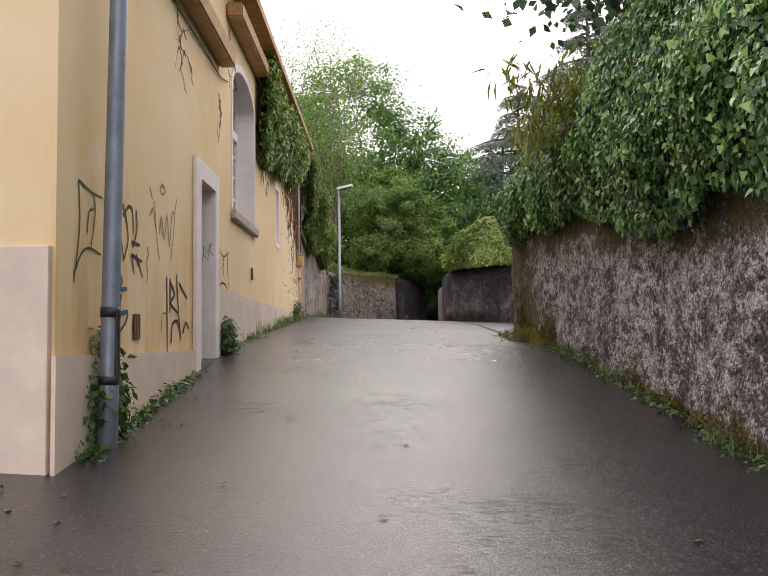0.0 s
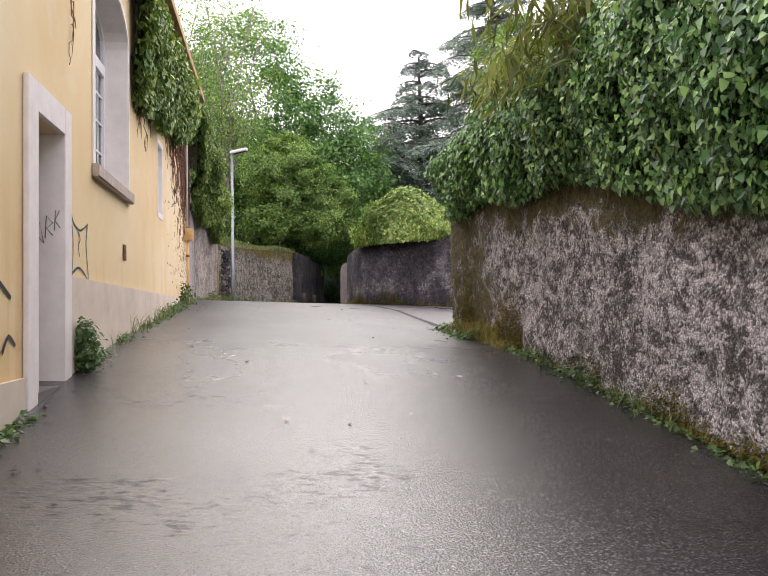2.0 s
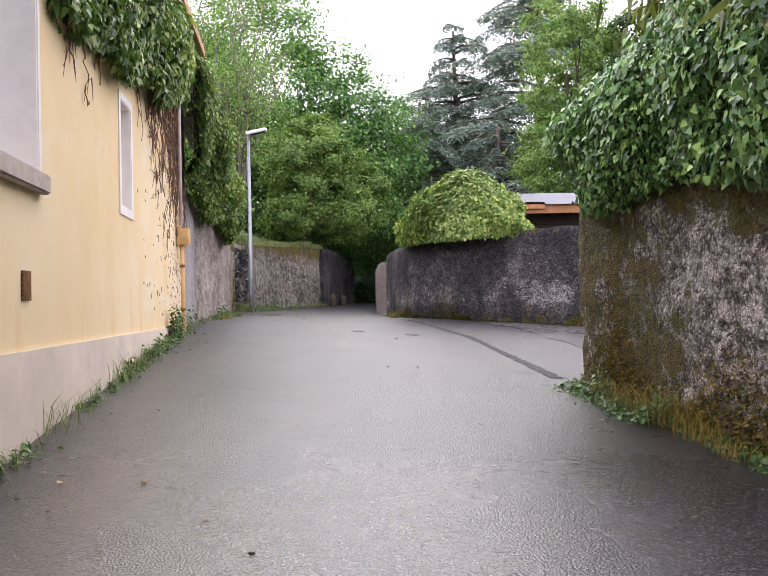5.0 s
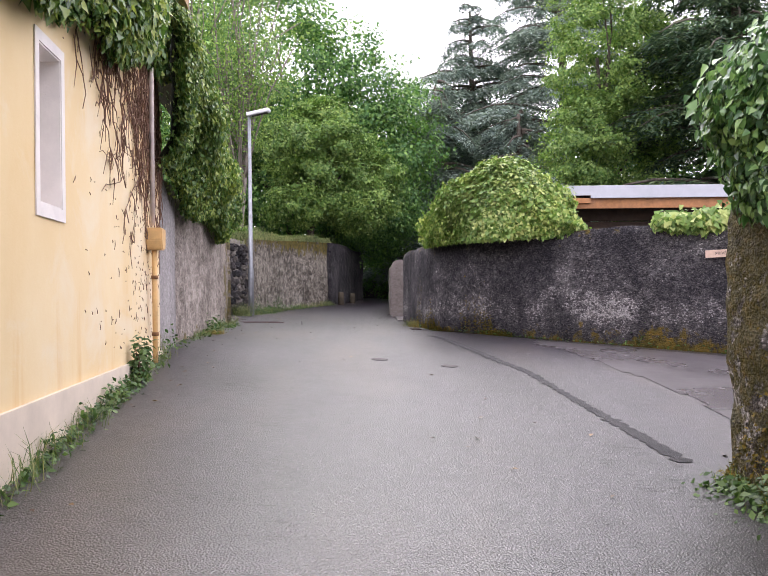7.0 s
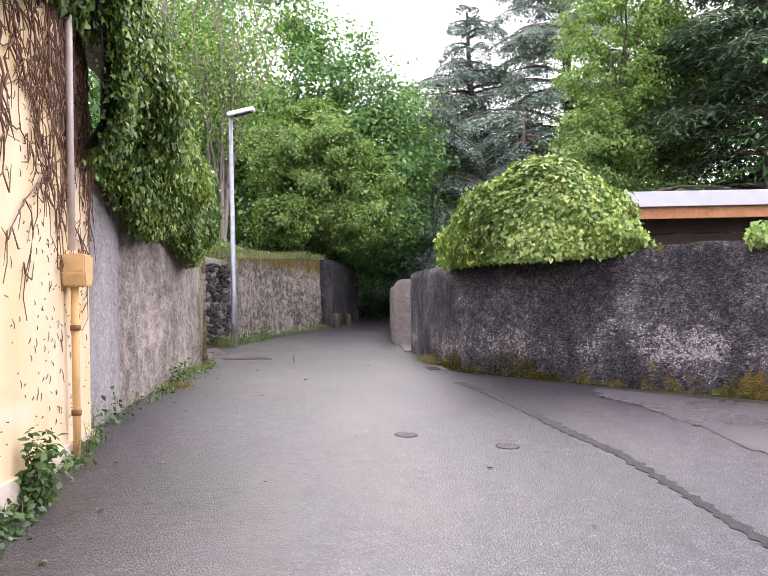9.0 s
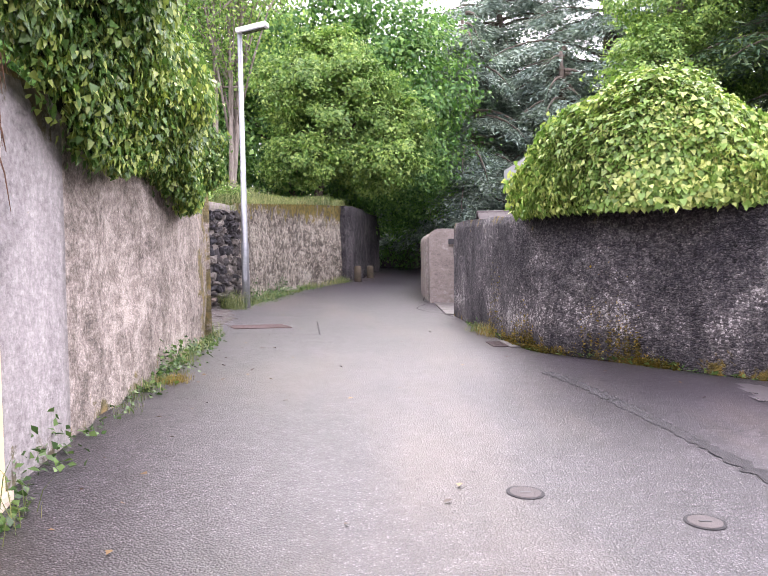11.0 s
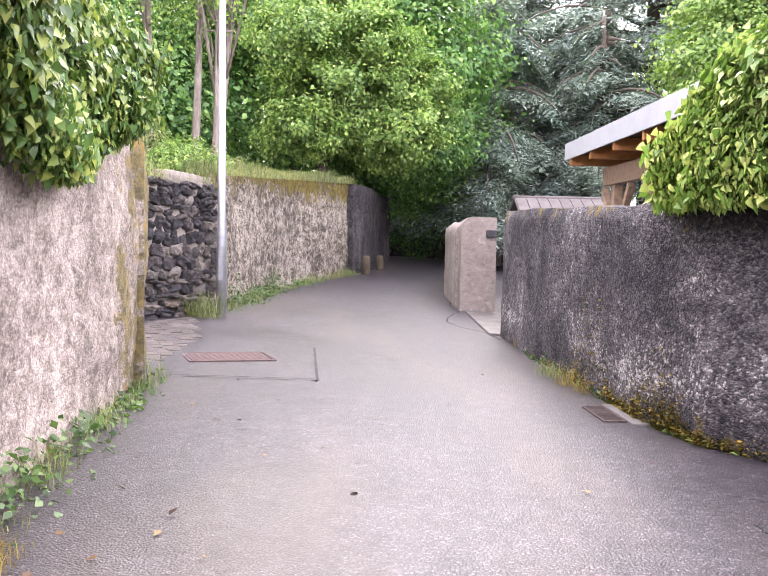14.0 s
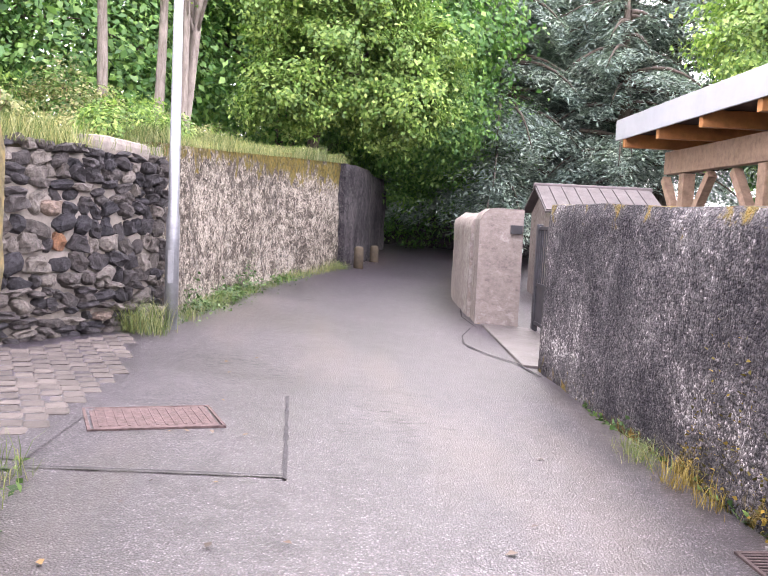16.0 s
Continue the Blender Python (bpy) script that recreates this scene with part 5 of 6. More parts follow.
# ---- stone wall by the alley: rubble set in mortar ----
def stone_wall():
    back = wall_mesh("wall_stone", STONE_LINE, lambda x, y: float(np.interp(x, (-9, -4, -3.4, -3.0), (3.85, 3.80, 3.80, 4.0))), 0.45, MORTAR, 0.02, side=-1)
    wall = structure("wall_stone", back, "dark rubble stone wall with pale mortar joints", "wall")
    r = np.random.default_rng(12)
    kinds = []
    for k in range(8):
        bm = bmesh.new()
        bmesh.ops.create_icosphere(bm, subdivisions=2, radius=1)
        for v in bm.verts:
            c = v.co.copy()
            v.co = Vector([math.copysign(abs(q) ** 0.72, q) for q in c])
            v.co *= 1 + 0.42 * noise.noise(c * 1.3 + Vector((k * 7, 0, 0))) + 0.34 * noise.noise(c * 3.1 + Vector((k * 3, 1, 0)))
        me = bpy.data.meshes.new("stone")
        bm.to_mesh(me)
        bm.free()
        me.materials.append(RUBBLE)
        kinds.append(me)
    pts = np.asarray(STONE_LINE, float)
    seg = np.hypot(*np.diff(pts, axis=0).T)
    S = np.concatenate(([0], np.cumsum(seg)))
    s0, s1 = 3.2, S[-1] - 0.02
    z = 1.9
    while z < 3.85:
        h = r.uniform(0.07, 0.17)
        s = s0 + r.uniform(0, 0.1)
        while s < s1:
            w = r.uniform(0.08, 0.28) * (1.2 if h > 0.15 else 1)
            m = s + w / 2
            x, y = np.interp(m, S, pts[:, 0]), np.interp(m, S, pts[:, 1])
            i = min(np.searchsorted(S, m, "right") - 1, len(seg) - 1)
            ang = math.degrees(math.atan2(pts[i + 1, 1] - pts[i, 1], pts[i + 1, 0] - pts[i, 0]))
            ob = new("stone", kinds[r.integers(0, 8)])
            ob.matrix_world = pose(x, y, z + h / 2 + r.normal(0, 0.022), r.normal(0, 7), r.normal(0, 13), ang) @ Matrix.Diagonal((w * 0.52, r.uniform(0.05, 0.13), h * r.uniform(0.46, 0.64), 1))
            ob.parent = wall
            s += w + r.uniform(0.0, 0.025)
        z += h + r.uniform(0.0, 0.014)
    part("capstone", box_bm(-0.34, 0.34, -0.22, 0.22, -0.08, 0.10, 0.06, pose(-3.42, 30.98, 3.90, 3, 4, 62)), MORTAR, wall, "rough pale capstone")


def rubble_material():
    m, nt, b = material("rubble_stone", 0.75, 0, 0.4)
    oi = node(nt, "ShaderNodeObjectInfo")
    col = ramp(nt, oi.outputs["Random"], [(0.0, (0.026, 0.025, 0.029)), (0.5, (0.055, 0.050, 0.050)), (0.78, (0.10, 0.088, 0.078)), (0.92, (0.20, 0.18, 0.155)), (0.975, (0.20, 0.18, 0.155)), (1.0, (0.24, 0.12, 0.06))])
    g = node(nt, "ShaderNodeNewGeometry")
    n = noise_of(nt, g.outputs["Position"], 17, 8, 0.74)
    col = mix(nt, 1.0, col, ramp(nt, n, [(0.35, grey(0.45)), (0.65, grey(1.5))]), "MULTIPLY")
    nt.links.new(col, b.inputs["Base Color"])
    bump(nt, b, n, 1.0, 0.06)
    return m


RUBBLE = rubble_material()
stone_wall()


# ---- gate, pier and threshold ----
def gate_pier():
    """A rendered pier with a rounded shoulder, running back as a low wall."""
    out = [(0.84, 1.5), (1.44, 1.5), (1.44, 3.52), (1.10, 3.53)]
    for i in range(7):
        a = math.pi / 2 * i / 6
        out.append((1.06 - 0.22 * math.sin(a), 3.53 - 0.22 * (1 - math.cos(a))))
    bm = bmesh.new()
    a = [bm.verts.new((x, 34.02 + (x - 0.84) * -0.2, z)) for x, z in out]
    b = [bm.verts.new((x + 0.02, 34.75, z)) for x, z in out]
    n = len(out)
    bm.faces.new(a)
    bm.faces.new(b[::-1])
    for i in range(n):
        bm.faces.new((a[i], b[i], b[(i + 1) % n], a[(i + 1) % n]))
    pier = structure("wall_pier", part_mesh(bm), "rounded rendered gate pier, patched and stained", "wall")
    pier.data.materials.append(SMOOTH_RENDER)
    part("letter_slot", box_bm(1.26, 1.42, 33.86, 33.93, 3.18, 3.30, 0.004), BLACK, pier, "dark letter slot")
    structure("wall_pier_return", wall_mesh("wall_pier_return", [(0.82, 34.76), (0.80, 36), (0.84, 37.4), (1.3, 41), (2.6, 46)], lambda x, y: 3.35, 0.4, SMOOTH_RENDER, 0.015, side=1, coping=0.12), "rendered wall with a rounded top beyond the gate", "wall")


gate_pier()


def gate():
    g = thing("gate", "dark steel gate with upright bars and solid lower panel", "gate", (1.66, 33.85, gz(1.6, 33)))
    ln, h = 2.9, 1.45
    m = pose(0, 0, 0, 0, 0, -88)
    part("post", box_bm(-0.04, 0.04, -0.04, 0.04, -0.2, 1.5, 0.006, m), DARK_STEEL, g)
    part("post", box_bm(ln - 0.04, ln + 0.04, -0.04, 0.04, -0.2, 1.5, 0.006, m), DARK_STEEL, g)
    for z in (0.12, 0.66, h):
        part("rail", box_bm(0.04, ln - 0.04, -0.02, 0.02, z - 0.025, z + 0.025, 0.004, m), DARK_STEEL, g)
    part("lower_panel", box_bm(0.04, ln - 0.04, -0.006, 0.006, 0.12, 0.66, 0, m), DARK_STEEL, g)
    for i in range(24):
        x = 0.1 + i * (ln - 0.2) / 23
        part("bar", box_bm(x - 0.016, x + 0.016, -0.008, 0.008, 0.66, h, 0.002, m), DARK_STEEL, g)


gate()
bm = box_bm(0.92, 1.62, 30.75, 33.9, -0.12, 0.0, 0.01)
for v in bm.verts:
    v.co.z += gz(v.co.x, v.co.y) + 0.03
structure("threshold", part_mesh(bm), "pale wet concrete threshold before the gate", "pavement").data.materials.append(CONCRETE)


# ---- timber shelter and hut behind the dark wall ----
def shelter():
    s = thing("shelter", "timber shelter with a flat grey metal roof edge", "shelter", (5.6, 30.4, 2.0))
    o = Vector((5.6, 30.4, 2.0))

    def add(name, bm, mat, parent=s, label=""):
        bm.transform(Matrix.Translation(-o))
        return part(name, bm, mat, parent, label)

    x0, x1, y0, y1, z = 2.38, 9.4, 26.7, 33.0, 4.44
    roof = add("roof", box_bm(x0 + 0.05, x1, y0 + 0.05, y1, z + 0.12, z + 0.22), ZINC)
    add("fascia", box_bm(x0, x0 + 0.03, y0, y1, z, z + 0.26, 0.006), ZINC, roof, "grey metal fascia")
    add("fascia", box_bm(x0 + 0.032, x1, y0, y0 + 0.03, z, z + 0.26, 0.006), ZINC, roof, "grey metal fascia")
    add("soffit", box_bm(x0 + 0.032, x1, y0 + 0.032, y1, z + 0.07, z + 0.11), WOOD_DARK, roof, "dark boarded soffit")
    add("front_board", box_bm(x0 + 0.3, x1, y0 + 0.10, y0 + 0.15, z - 0.20, z + 0.06, 0.006), WOOD_WARM, s, "warm brown timber board")
    for i in range(6):
        y = y1 - 0.25 - i * 1.2
        add("rafter", box_bm(x0 + 0.04, x0 + 2.4, y - 0.05, y + 0.05, z - 0.10, z + 0.065, 0.006), WOOD_WARM)
    add("beam", box_bm(x0 + 0.55, x0 + 0.69, y0 + 0.3, y1 - 0.3, z - 0.42, z - 0.14, 0.01), WOOD_OLD, s, "weathered grey timber beam")
    for y in (y0 + 0.6, y0 + 3.4, y1 - 0.9):
        add("post", box_bm(x0 + 0.55, x0 + 0.69, y - 0.08, y + 0.08, 1.6, z - 0.43, 0.008), WOOD_OLD)
        for d in (-1, 1):
            add("brace", box_bm(-0.05, 0.05, -0.05, 0.05, -0.45, 0.45, 0.006, pose(x0 + 0.62, y + d * 0.40, z - 0.80, d * -42, 0, 0)), WOOD_OLD)
    add("back_wall", box_bm(x0 + 2.6, x0 + 2.7, y0 + 1.2, y1 - 0.2, 1.6, z + 0.06), WOOD_DARK, s, "dark board wall")
    for i in range(6):
        add("front_plank", box_bm(x0 + 0.75, x1, y0 + 0.9, y0 + 0.94, 2.55 + i * 0.30, 2.83 + i * 0.30, 0.006), WOOD_DARK)


shelter()


def hut():
    h = thing("hut", "small pale hut with a grey tiled gable roof", "hut", (3.35, 38.6, 1.72))
    part("wall", box_bm(-0.7, 1.3, -0.9, 0.9, -0.2, 1.86), SMOOTH_RENDER, h)
    for s in (-1, 1):
        ang = 24
        rf = part("roof", box_bm(-0.85, 1.45, -1.22, 0, -0.02, 0.02, 0, pose(0, 0, 2.34, s * ang if s > 0 else ang, 0, 0 if s > 0 else 180) if s > 0 else pose(0.6, 0, 2.34, ang, 0, 180)), TILE, h)
        for row in range(6):
            for c in range(9):
                b = box_bm(-0.83 + c * 0.25, -0.60 + c * 0.25, -1.20 + row * 0.2, -0.97 + row * 0.2, 0.022, 0.045, 0, pose(0, 0, 2.34, ang, 0, 0) if s > 0 else pose(0.6, 0, 2.34, ang, 0, 180))
                part("roof_tile", b, TILE, rf)
    part("ridge", tube_bm([(-0.87, 0, 2.36), (1.47, 0, 2.36)], 0.06, 8), TILE, h)
    part("gable", gable_bm(), SMOOTH_RENDER, h)


def gable_bm():
    bm = bmesh.new()
    a = [bm.verts.new((-0.69, y, z)) for y, z in ((-0.88, 1.86), (0.88, 1.86), (0, 2.28))]
    b = [bm.verts.new((1.29, y, z)) for y, z in ((-0.88, 1.86), (0.88, 1.86), (0, 2.28))]
    bm.faces.new(a)
    bm.faces.new(b[::-1])
    for i in range(3):
        bm.faces.new((a[i], b[i], b[(i + 1) % 3], a[(i + 1) % 3]))
    return bm


hut()


def small_pillar(x, y, top, w, label):
    p = thing("gatepost", label, "post", (x, y, gz(x, y)))
    hz = top - gz(x, y)
    part("shaft", box_bm(-w / 2, w / 2, -w / 2, w / 2, -0.3, hz - 0.12, 0.01), SMOOTH_RENDER, p)
    part("cap", box_bm(-w / 2 - 0.09, w / 2 + 0.09, -w / 2 - 0.09, w / 2 + 0.09, hz - 0.12, hz, 0.012), CONCRETE, p, "grey overhanging cap")


small_pillar(3.0, 15.05, 3.86, 0.42, "pale gatepost with a flat cap half lost in ivy")


def sign():
    x, y, z = 5.36, 21.885, 3.07
    d = Vector((1.1, -0.45, 0)).normalized()
    ang = math.degrees(math.atan2(d.y, d.x))
    s = thing("sign", "small pale wooden sign on the dark wall", "sign", (x, y, z))
    s.matrix_basis = pose(x, y - 0.06, z, 0, -2, ang)
    part("board", box_bm(-0.21, 0.21, -0.012, 0.012, -0.055, 0.055, 0.004), plain("sign_board", (0.62, 0.45, 0.34), 0.6, 0, 0.12, 20), s)
    cu = bpy.data.curves.new("lettering", "FONT")
    cu.body, cu.size, cu.align_x, cu.align_y = "PRIVÉ", 0.062, "CENTER", "CENTER"
    cu.extrude = 0.001
    t = new("text_curve", cu)
    me = bpy.data.meshes.new_from_object(t)
    bpy.data.objects.remove(t)
    me.transform(pose(0, -0.015, 0, 90, 0, 0))
    part("lettering", me, BLACK, s, "dark painted letters")


sign()


def bollard(x, y, h, label):
    b = thing("bollard", label, "bollard", (x, y, gz(x, y)), "bollards")
    part("post", tube_bm([(0, 0, -0.1), (0, 0, h - 0.05), (0, 0, h)], [0.12, 0.11, 0.07], 12), EARTH, b)


bollard(-0.92, 41.2, 0.5, "dark stone bollard at the shaded bend")
bollard(-0.55, 43.4, 0.42, "low dark stone bollard at the shaded bend")


# ---- road details ----
def drape(pts, half, lift=0.004, step=0.1):
    """A thin strip lying on the lane along points, half wide on each side."""
    P = along(pts, step)
    t = np.gradient(P, axis=0)
    t /= np.linalg.norm(t, axis=1)[:, None]
    nn = np.c_[-t[:, 1], t[:, 0]]
    w = half * np.clip(1 + 0.25 * lump(np.c_[P, 0 * P[:, 0]], 0.8, 3) + 0.45 * lump(np.c_[P, 0 * P[:, 0]], 25, 8), 0.15, 2.4)
    L, R = P + nn * w[:, None], P - nn * w[:, None]
    v = np.concatenate([np.c_[L, ground(L[:, 0], L[:, 1]) + lift], np.c_[R, ground(R[:, 0], R[:, 1]) + lift]])
    k = len(P)
    i = np.arange(k - 1)
    return mesh_np("strip", v, np.stack([i, i + k, i + k + 1, i + 1], 1))


def sheet(outline_fn, xs, ys, lift):
    X, Y = np.meshgrid(xs, ys)
    v = np.stack([X, Y, ground(X, Y) + lift], -1).reshape(-1, 3)
    w = len(xs)
    i = (np.arange(len(ys) - 1)[:, None] * w + np.arange(w - 1)[None]).ravel()
    f = np.stack([i, i + 1, i + 1 + w, i + w], 1)
    c = v[f].mean(1)
    return mesh_np("sheet", v, f[outline_fn(c[:, 0], c[:, 1])])


SEAM = plain("dark_wet_seam", (0.022, 0.02, 0.022), 0.75, 0, 0.5, 22, 0.03)
SEAM_LINE = [(2.42, 15.5), (2.28, 16.9), (2.05, 19.3), (1.82, 20.2), (1.45, 22.6), (1.25, 23.4)]
structure("road_seam", drape(SEAM_LINE, 0.055, 0.005, 0.025), "dark broken seam between lane and drive", "road").data.materials.append(SEAM)
DRIVE = plain("smooth_wet_concrete", (0.10, 0.09, 0.092), 0.3, 0, 0.2, 1.6, 0.003)
structure("road_drive", sheet(lambda x, y: (x > np.interp(y, (15.5, 16.6, 18.6, 21.2, 22.4), (3.5, 3.42, 3.38, 3.1, 2.75)) + 0.04 * np.sin(y * 5)) & (y < np.interp(x, (2.7, 2.9, 3.9, 4.6, 5.7, 8.5), (22.3, 23.3, 22.5, 22.05, 21.6, 20.85)) - 0.25) & (y > 15.7), np.arange(2.6, 8.5, 0.07), np.arange(15.5, 23, 0.07), 0.006), "smooth wet concrete drive", "road").data.materials.append(DRIVE)
for a in ([(-1.30, 28.5), (-1.13, 26.6)], [(-1.13, 26.65), (-2.45, 26.5)], [(0.7, 33.4), (0.5, 32.6), (0.45, 32.0), (0.62, 31.4), (0.9, 30.9), (1.0, 30.2)], [(0.85, 36), (0.72, 34.6), (0.8, 33.6)]):
    structure("road_crack", drape(a, 0.012, 0.012), "dark crack in the wet asphalt", "road").data.materials.append(SEAM)


def drain_cover():
    """The worn reddish chamber cover in its frame."""
    x, y = -2.09, 27.63
    z = gz(x, y)
    c = thing("manhole_cover", "worn reddish rectangular cover set in the lane", "manhole cover", (x, y, z))
    m = pose(0, 0, 0.001, 0, 1.5, 22)
    lid = plain("rusty_lid", (0.09, 0.064, 0.06), 0.9, 0.0, 0.45, 24, 0.012, 0.2)
    part("lid", box_bm(-0.38, 0.38, -0.26, 0.26, -0.03, 0.006, 0, m), lid, c)
    for a in ((-0.42, 0.42, -0.285, -0.265), (-0.42, 0.42, 0.265, 0.285), (-0.42, -0.40, -0.264, 0.264), (0.40, 0.42, -0.264, 0.264)):
        part("frame_bar", box_bm(*a, -0.03, 0.008, 0.002, m), lid, c)
    for i in range(13):
        u = -0.34 + i * 0.057
        part("rib", box_bm(u - 0.008, u + 0.008, -0.22, 0.22, 0.0065, 0.010, 0, m), lid, c)


drain_cover()


def gutter_grate(x, y):
    z = max(gz(x - 0.12, y - 0.3), gz(x + 0.1, y + 0.3), gz(x, y))
    g = thing("drain_grate", "rusty brown slotted drain grate at the foot of the dark wall", "drain", (x, y, z))
    g.rotation_euler = (0, 0, radians(3))
    iron = plain("rusty_iron", (0.06, 0.042, 0.04), 0.8, 0.3, 0.4, 20, 0.004)
    for a in ((-0.10, 0.08, -0.265, -0.24), (-0.10, 0.08, 0.24, 0.265), (-0.10, -0.08, -0.24, 0.24), (0.06, 0.08, -0.24, 0.24)):
        part("frame_bar", box_bm(*a, -0.05, 0.010, 0.002), iron, g)
    part("pit", box_bm(-0.08, 0.06, -0.24, 0.24, -0.06, 0.003), BLACK, g)
    for i in range(15):
        v = -0.225 + i * 0.032
        part("slat", box_bm(-0.08, 0.06, v - 0.008, v + 0.008, -0.03, 0.009, 0.001), iron, g)
    k = thing("kerb_stone", "pale concrete slab between the drain and the dark wall", "kerb", (x + 0.155, y, z - 0.01))
    k.rotation_euler = (0, 0, radians(3))
    part("slab", box_bm(-0.07, 0.09, -0.36, 0.34, -0.08, 0.022, 0.008), plain("worn_slab", (0.12, 0.11, 0.105), 0.6, 0, 0.25, 9, 0.004), k)


gutter_grate(1.13, 25.76)


def valve(x, y):
    v = thing("valve_cover", "small round iron valve cover in the asphalt", "manhole cover", (x, y, gz(x, y)), "valve covers")
    part("frame", tube_bm([(0, 0, -0.03), (0, 0, 0.005)], 0.10, 20), SEAM, v)
    part("lid", tube_bm([(0, 0, -0.02), (0, 0, 0.0065)], 0.082, 20), TILE, v)
    part("key_slot", box_bm(-0.03, 0.03, -0.008, 0.008, 0.007, 0.009), BLACK, v)
    v.rotation_euler = (radians(3.4), radians(3.1), 0)


valve(0.39, 19.8)
valve(1.19, 19.46)


def cobbles():
    r = np.random.default_rng(14)
    bm = bmesh.new()
    bmesh.ops.create_cube(bm, size=1)
    bmesh.ops.bevel(bm, geom=bm.edges[:], offset=0.12, segments=1, affect="EDGES")
    me = part_mesh(bm)
    me.materials.append(SETT)
    bed = structure("pavement_alley", sheet(lambda x, y: (y > 26.6 + (x + 2.6) * -0.45) & (y < 29.6 + (x + 3.95) * 1.9) & (x < -2.55 - (y - 28.6) * 0.25) & (x < -2.5), np.arange(-6.4, -2.3, 0.1), np.arange(26.4, 31.6, 0.1), 0.005), "worn pale stone setts of the side alley", "pavement")
    bed.data.materials.append(ASPHALT)
    for a in range(22):
        for b in range(24):
            x = -5.4 + a * 0.155 + (b % 2) * 0.07
            y = 27.1 + b * 0.165
            if not (y > 26.75 + (x + 2.6) * -0.45 and y < 29.25 + (x + 3.95) * 1.7 and x < -2.62 - max(0, y - 28.6) * 0.22):
                continue
            o = new("sett", me)
            o.matrix_world = pose(x, y, gz(x, y) - 0.014 + r.normal(0, 0.002), r.normal(0, 1.5), r.normal(0, 1.5), r.normal(20, 3)) @ Matrix.Diagonal((0.148, 0.158, 0.05, 1))
            o.parent = bed


def sett_material():
    m, nt, b = material("sett_stone", 0.8, 0, 0.25)
    oi = node(nt, "ShaderNodeObjectInfo")
    col = ramp(nt, oi.outputs["Random"], [(0, (0.060, 0.052, 0.046)), (0.6, (0.074, 0.064, 0.057)), (1, (0.10, 0.086, 0.076))])
    g = node(nt, "ShaderNodeNewGeometry")
    n = noise_of(nt, g.outputs["Position"], 18, 6, 0.7)
    nt.links.new(mix(nt, 1.0, col, ramp(nt, n, [(0.3, grey(0.7)), (0.7, grey(1.25))]), "MULTIPLY"), b.inputs["Base Color"])
    bump(nt, b, n, 0.6, 0.01)
    return m


SETT = sett_material()
cobbles()

# ---- weeds, grass and fallen leaves ----
FRONT = [(facade_x(y) + 0.04, y) for y in (5.2, 8.4)]
weeds("weeds", FRONT, -1, 650, "low green weeds along the house foot", 101, 0.06, 0.05)
weeds("weeds", [(facade_x(y) + 0.04, y) for y in (9.9, 14, 19.3)], -1, 1500, "green weeds along the house foot", 102, 0.07, 0.06)
weeds("weeds", GREY_LINE, -1, 1000, "leafy weeds along the foot of the pale wall", 103, 0.09, 0.11)
weeds("weeds", RIGHT_LINE[2:], 1, 2300, "weeds along the foot of the mossy wall", 104, 0.07, 0.10)
weeds("weeds", [(2.8, 13.4), (2.62, 15.0)], 1, 1800, "leafy weeds at the corner of the mossy wall", 105, 0.16, 0.16)
weeds("weeds", DARK_LINE[1:-2], 1, 5200, "weeds and leafy plants along the foot of the dark wall", 106, 0.06, 0.09)
weeds("weeds", LOW_LINE, -1, 2600, "weeds along the foot of the retaining wall", 107, 0.16, 0.16)
r5 = np.random.default_rng(77)


def grass_along(line, side, count, width, seed, z=None):
    pts = along(line, 0.08)
    tan = np.gradient(pts, axis=0)
    tan /= np.linalg.norm(tan, axis=1)[:, None]
    nor = np.stack([-tan[:, 1], tan[:, 0]], 1) * side
    r = np.random.default_rng(seed)
    i = r.integers(0, len(pts), count)
    xy = pts[i] + nor[i] * r.uniform(0.0, width, count)[:, None]
    zz = ground(xy[:, 0], xy[:, 1]) if z is None else np.interp(xy[:, 1], *z)
    return np.c_[xy, zz]


tufts("grass", grass_along(RIGHT_LINE[2:], 1, 90, 0.10, 1), 0.15, 16, GRASS, "grass tufts along the foot of the mossy wall")
tufts("grass", grass_along([(2.9, 12.4), (2.66, 14.6)], 1, 40, 0.14, 8), 0.24, 24, DRY, "dry yellow grass at the foot of the mossy wall")
tufts("grass", grass_along([(facade_x(y) + 0.03, y) for y in (11, 19.3)], -1, 80, 0.10, 2), 0.22, 9, GRASS, "grass tufts along the house foot")
tufts("grass", grass_along(GREY_LINE[1:], -1, 60, 0.13, 3), 0.15, 18, GRASS, "grass tufts along the foot of the pale wall")
tufts("grass", grass_along(LOW_LINE, -1, 160, 0.25, 4), 0.2, 20, GRASS, "grass along the foot of the retaining wall")
tufts("grass", grass_along(LOW_LINE, 1, 2000, 0.6, 5, ((31.6, 34.6, 37.6, 41), (4.05, 4.2, 4.36, 4.5))), 0.24, 22, GRASS, "long grass on top of the retaining wall", spread=0.1)
tufts("grass", grass_along([(-9, 26.6), (-3.95, 29.7), (-3.1, 31.4)], 1, 1700, 2.0, 6, ((26, 32), (3.82, 3.9))), 0.30, 22, GRASS, "long grass on top of the stone wall", spread=0.12)
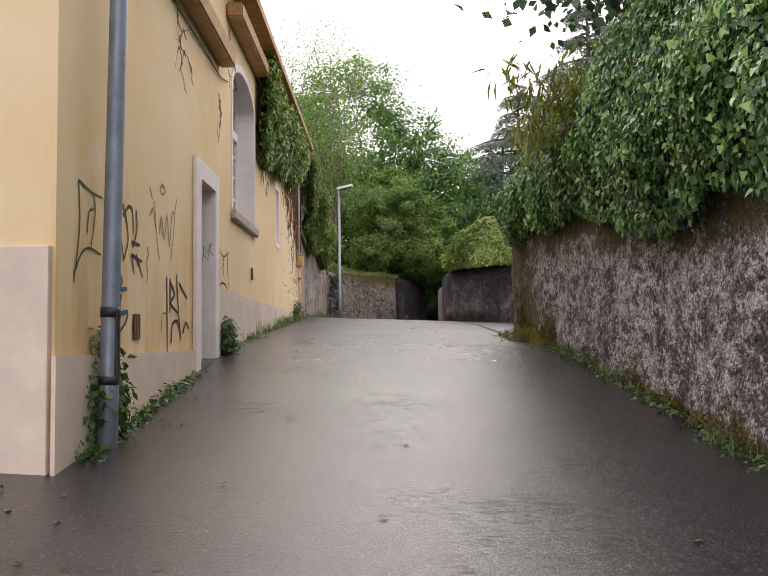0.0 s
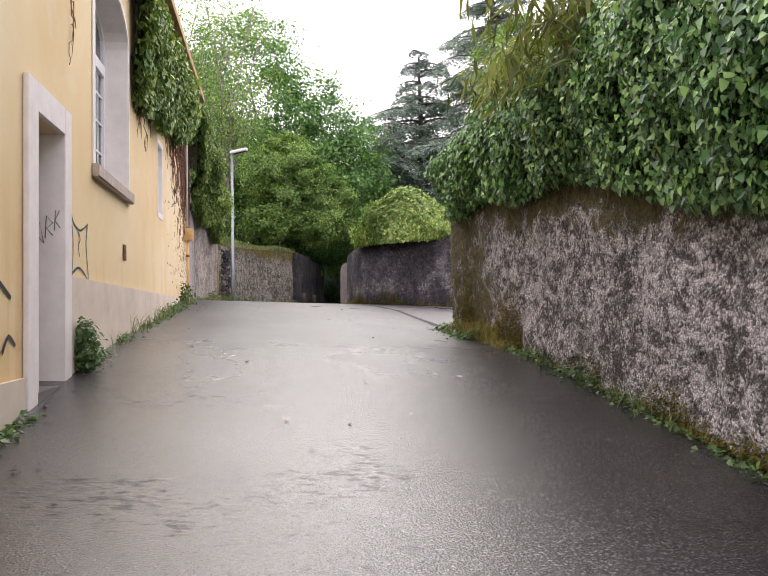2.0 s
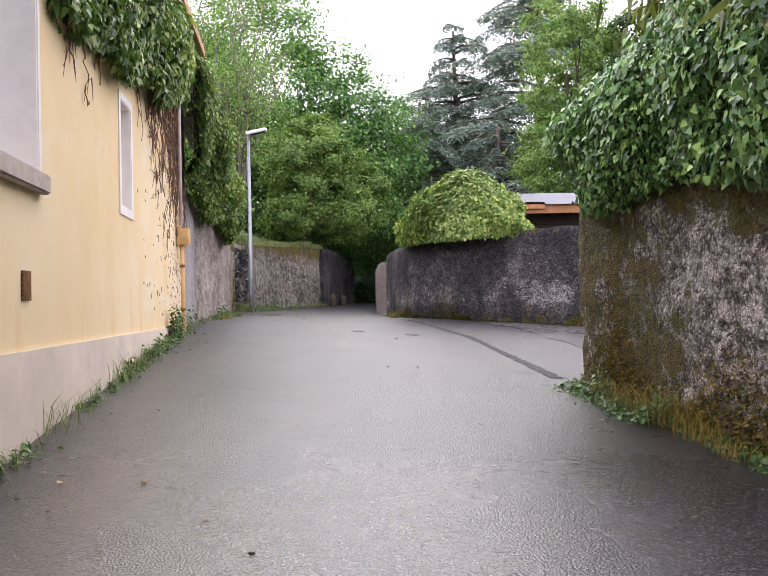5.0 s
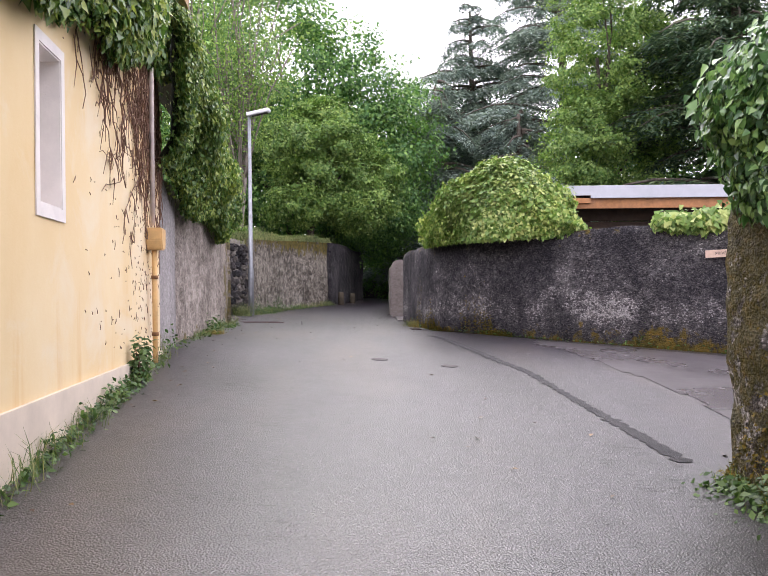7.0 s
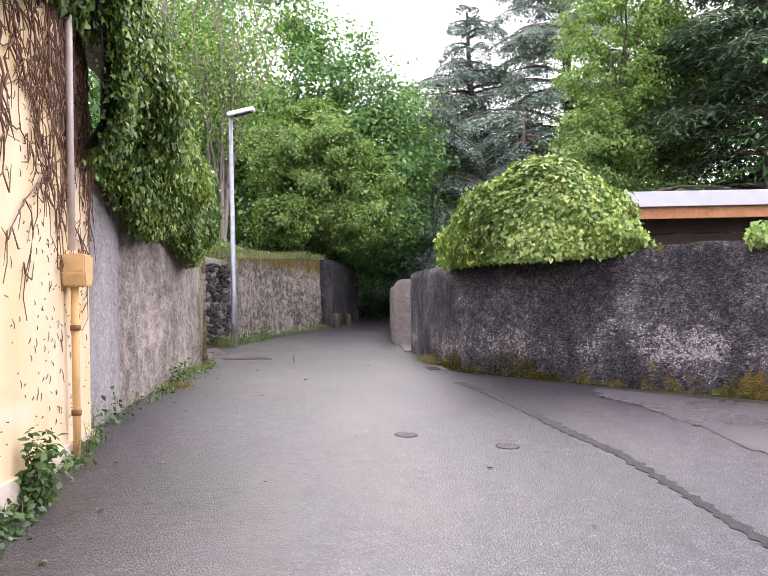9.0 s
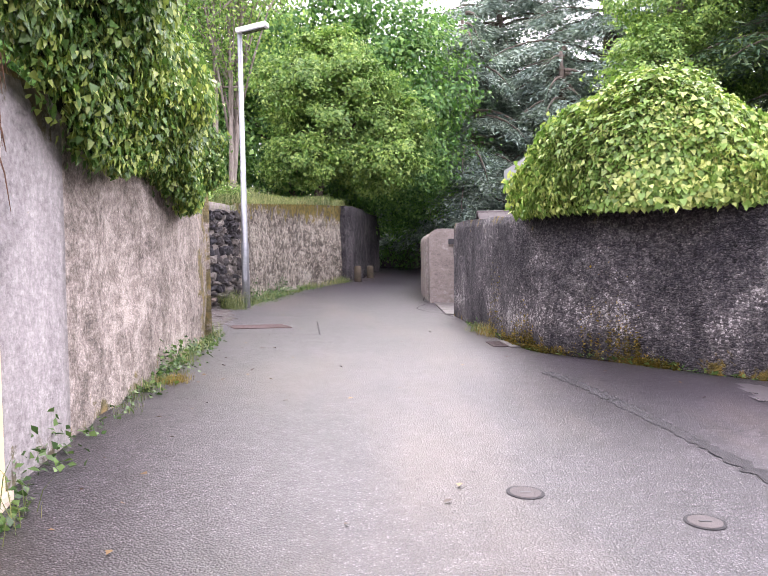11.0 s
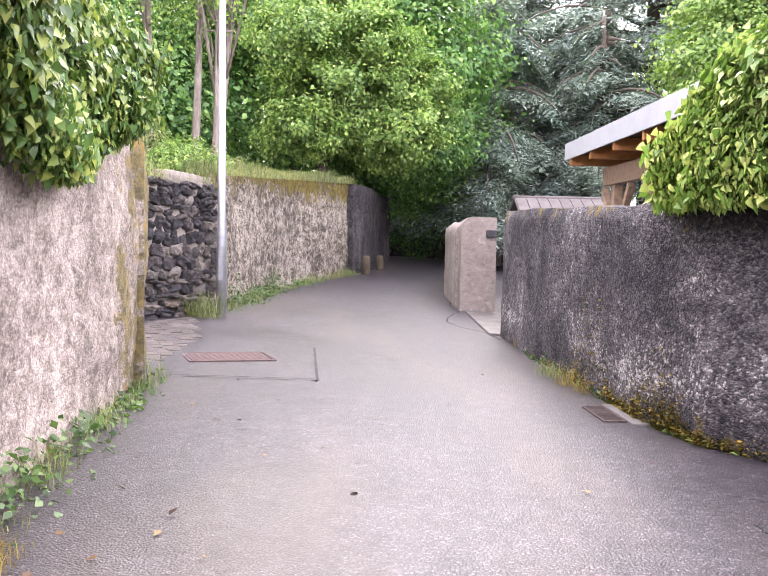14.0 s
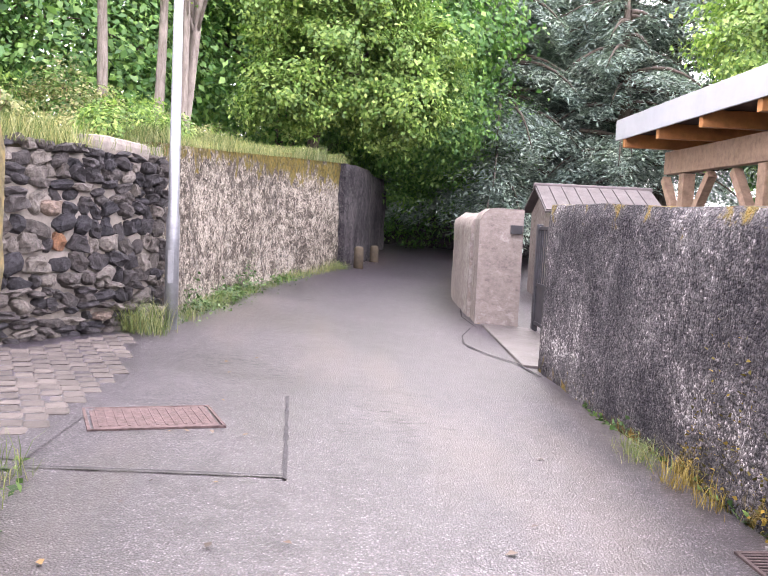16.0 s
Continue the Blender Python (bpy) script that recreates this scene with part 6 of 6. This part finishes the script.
tufts("grass", [(-3.05 + 0.3 * a, 30.9 + 0.3 * b, gz(-3, 31)) for a, b in r5.uniform(-0.6, 0.7, (15, 2))], 0.25, 40, GRASS, "grass clump at the foot of the street lamp", spread=0.08)
tufts("grass", [(-2.05 - 0.1 * a, 22.35 + 0.3 * b, gz(-2.1, 22.4)) for a, b in r5.uniform(0, 1, (12, 2))], 0.16, 50, DRY, "orange dried grass at the foot of the pale wall", spread=0.06)
tufts("grass", [(1.16 + 0.1 * a, 26.75 + 0.5 * b, gz(1.2, 26.8)) for a, b in r5.uniform(-0.5, 0.9, (9, 2))], 0.17, 28, DRY, "yellow grass at the foot of the dark wall", spread=0.06)
tufts("grass", [(1.05 + 0.1 * a, 27.5 + 0.4 * b, gz(1.2, 27.4)) for a, b in r5.uniform(-0.5, 0.9, (9, 2))], 0.15, 28, GRASS, "green grass at the foot of the dark wall", spread=0.06)


def bushy(name, x, y, z, rx, ry, rz, count, size, mat, label, seed, shape="oval"):
    """A small leafy plant with a few stems."""
    r = np.random.default_rng(seed)
    b = thing(name, label, "plant", (x, y, z))
    d = r.normal(0, 1, (count, 3))
    d /= np.linalg.norm(d, axis=1)[:, None]
    p = d * (r.uniform(0.3, 1, count) ** 0.5)[:, None] * np.array((rx, ry, rz)) + np.array((0, 0, rz * 0.85))
    p *= (1 + 0.25 * lump(d * 2, 0.9, seed))[:, None]
    p[:, 2] = np.maximum(p[:, 2], 0.02)
    part("foliage", leaves("foliage", p, d + np.array((0, 0, 0.6)), size, mat, shape, 0.2, 0.8), mat, b)
    bm = bmesh.new()
    for k in range(6):
        e = p[r.integers(0, count)]
        tube_bm([(0, 0, -0.02), (e[0] * 0.4, e[1] * 0.4, e[2] * 0.6), tuple(e)], [0.010, 0.007, 0.003], 5, bm)
    part("stems", bm, VINE, b)


bushy("weed_bush", -0.93, 5.75, gz(-0.9, 5.75), 0.16, 0.42, 0.40, 900, 0.07, WEED, "leafy green weed bush round the grey pole", 201)
bushy("weed_bush", facade_x(9.95) + 0.1, 9.95, gz(-1.2, 9.95), 0.10, 0.13, 0.24, 420, 0.055, WEED, "leafy weed beside the door", 202)
bushy("weed_bush", facade_x(17.6) + 0.1, 17.7, gz(-1.9, 17.7), 0.09, 0.16, 0.22, 320, 0.055, WEED, "leafy weed under the drainpipe", 203)
for k, (sx, sy, s) in enumerate(((-5.0, 34.0, 0.9), (-4.2, 34.4, 0.7), (-3.6, 35.0, 0.55), (-6.2, 33.2, 1.0), (-7.4, 32.0, 0.9), (-3.5, 37.0, 0.5), (-2.9, 38.6, 0.5), (-3.35, 33.0, 0.38), (-3.2, 34.2, 0.3), (-3.0, 36.0, 0.3), (-4.4, 30.4, 0.4), (-3.7, 31.6, 0.35), (-5.4, 29.6, 0.5), (-6.3, 30.6, 0.6))):
    bushy("garden_shrub", sx, sy, 3.92, s * 0.9, s * 0.8, s * 0.75, int(7000 * s), 0.05, BRIGHT if k % 2 else GRASS, "light green shrub in the raised garden", 210 + k)


def fallen_leaves():
    r = np.random.default_rng(301)
    n = 170
    x, y = r.uniform(-1.9, 3.0, n), r.uniform(2, 30, n)
    x = np.where(r.random(n) < 0.5, np.interp(y, (2, 20, 30), (-0.6, -1.9, -2.0)) + np.abs(r.normal(0, 0.3, n)), x)
    p = np.c_[x, y, ground(x, y) + 0.012]
    tagged(new("fallen_leaves", leaves("fallen_leaves", p, np.tile((0, 0, 1.0), (n, 1)), 0.045, FALLEN, "oval", 0, 0.25)), "small brown fallen leaves on the wet lane", "leaves", kind="stuff")


FALLEN = leaf_material("fallen_leaf", (0.03, 0.015, 0.008), (0.08, 0.04, 0.02), (0.24, 0.15, 0.07), 0.5, 0.1)
fallen_leaves()

# cushions of moss at the foot of the walls
weeds("moss", [(1.25, 27.2), (1.33, 25.6), (1.5, 24.85), (2.0, 24.25), (2.6, 23.7)], 1, 26000, "thick olive and orange moss at the foot of the dark wall", 111, 0.26, 0.03, MOSS, 0.2, 0.028)
weeds("moss", RIGHT_LINE[2:], 1, 9000, "olive moss at the foot of the mossy wall", 112, 0.16, 0.02, MOSS, 0.5, 0.028)
weeds("moss", [(3.04, 12.2), (2.74, 14.3), (2.64, 15.15)], 1, 9000, "olive moss near the end of the mossy wall", 113, 0.35, 0.02, MOSS, 0.3, 0.028)
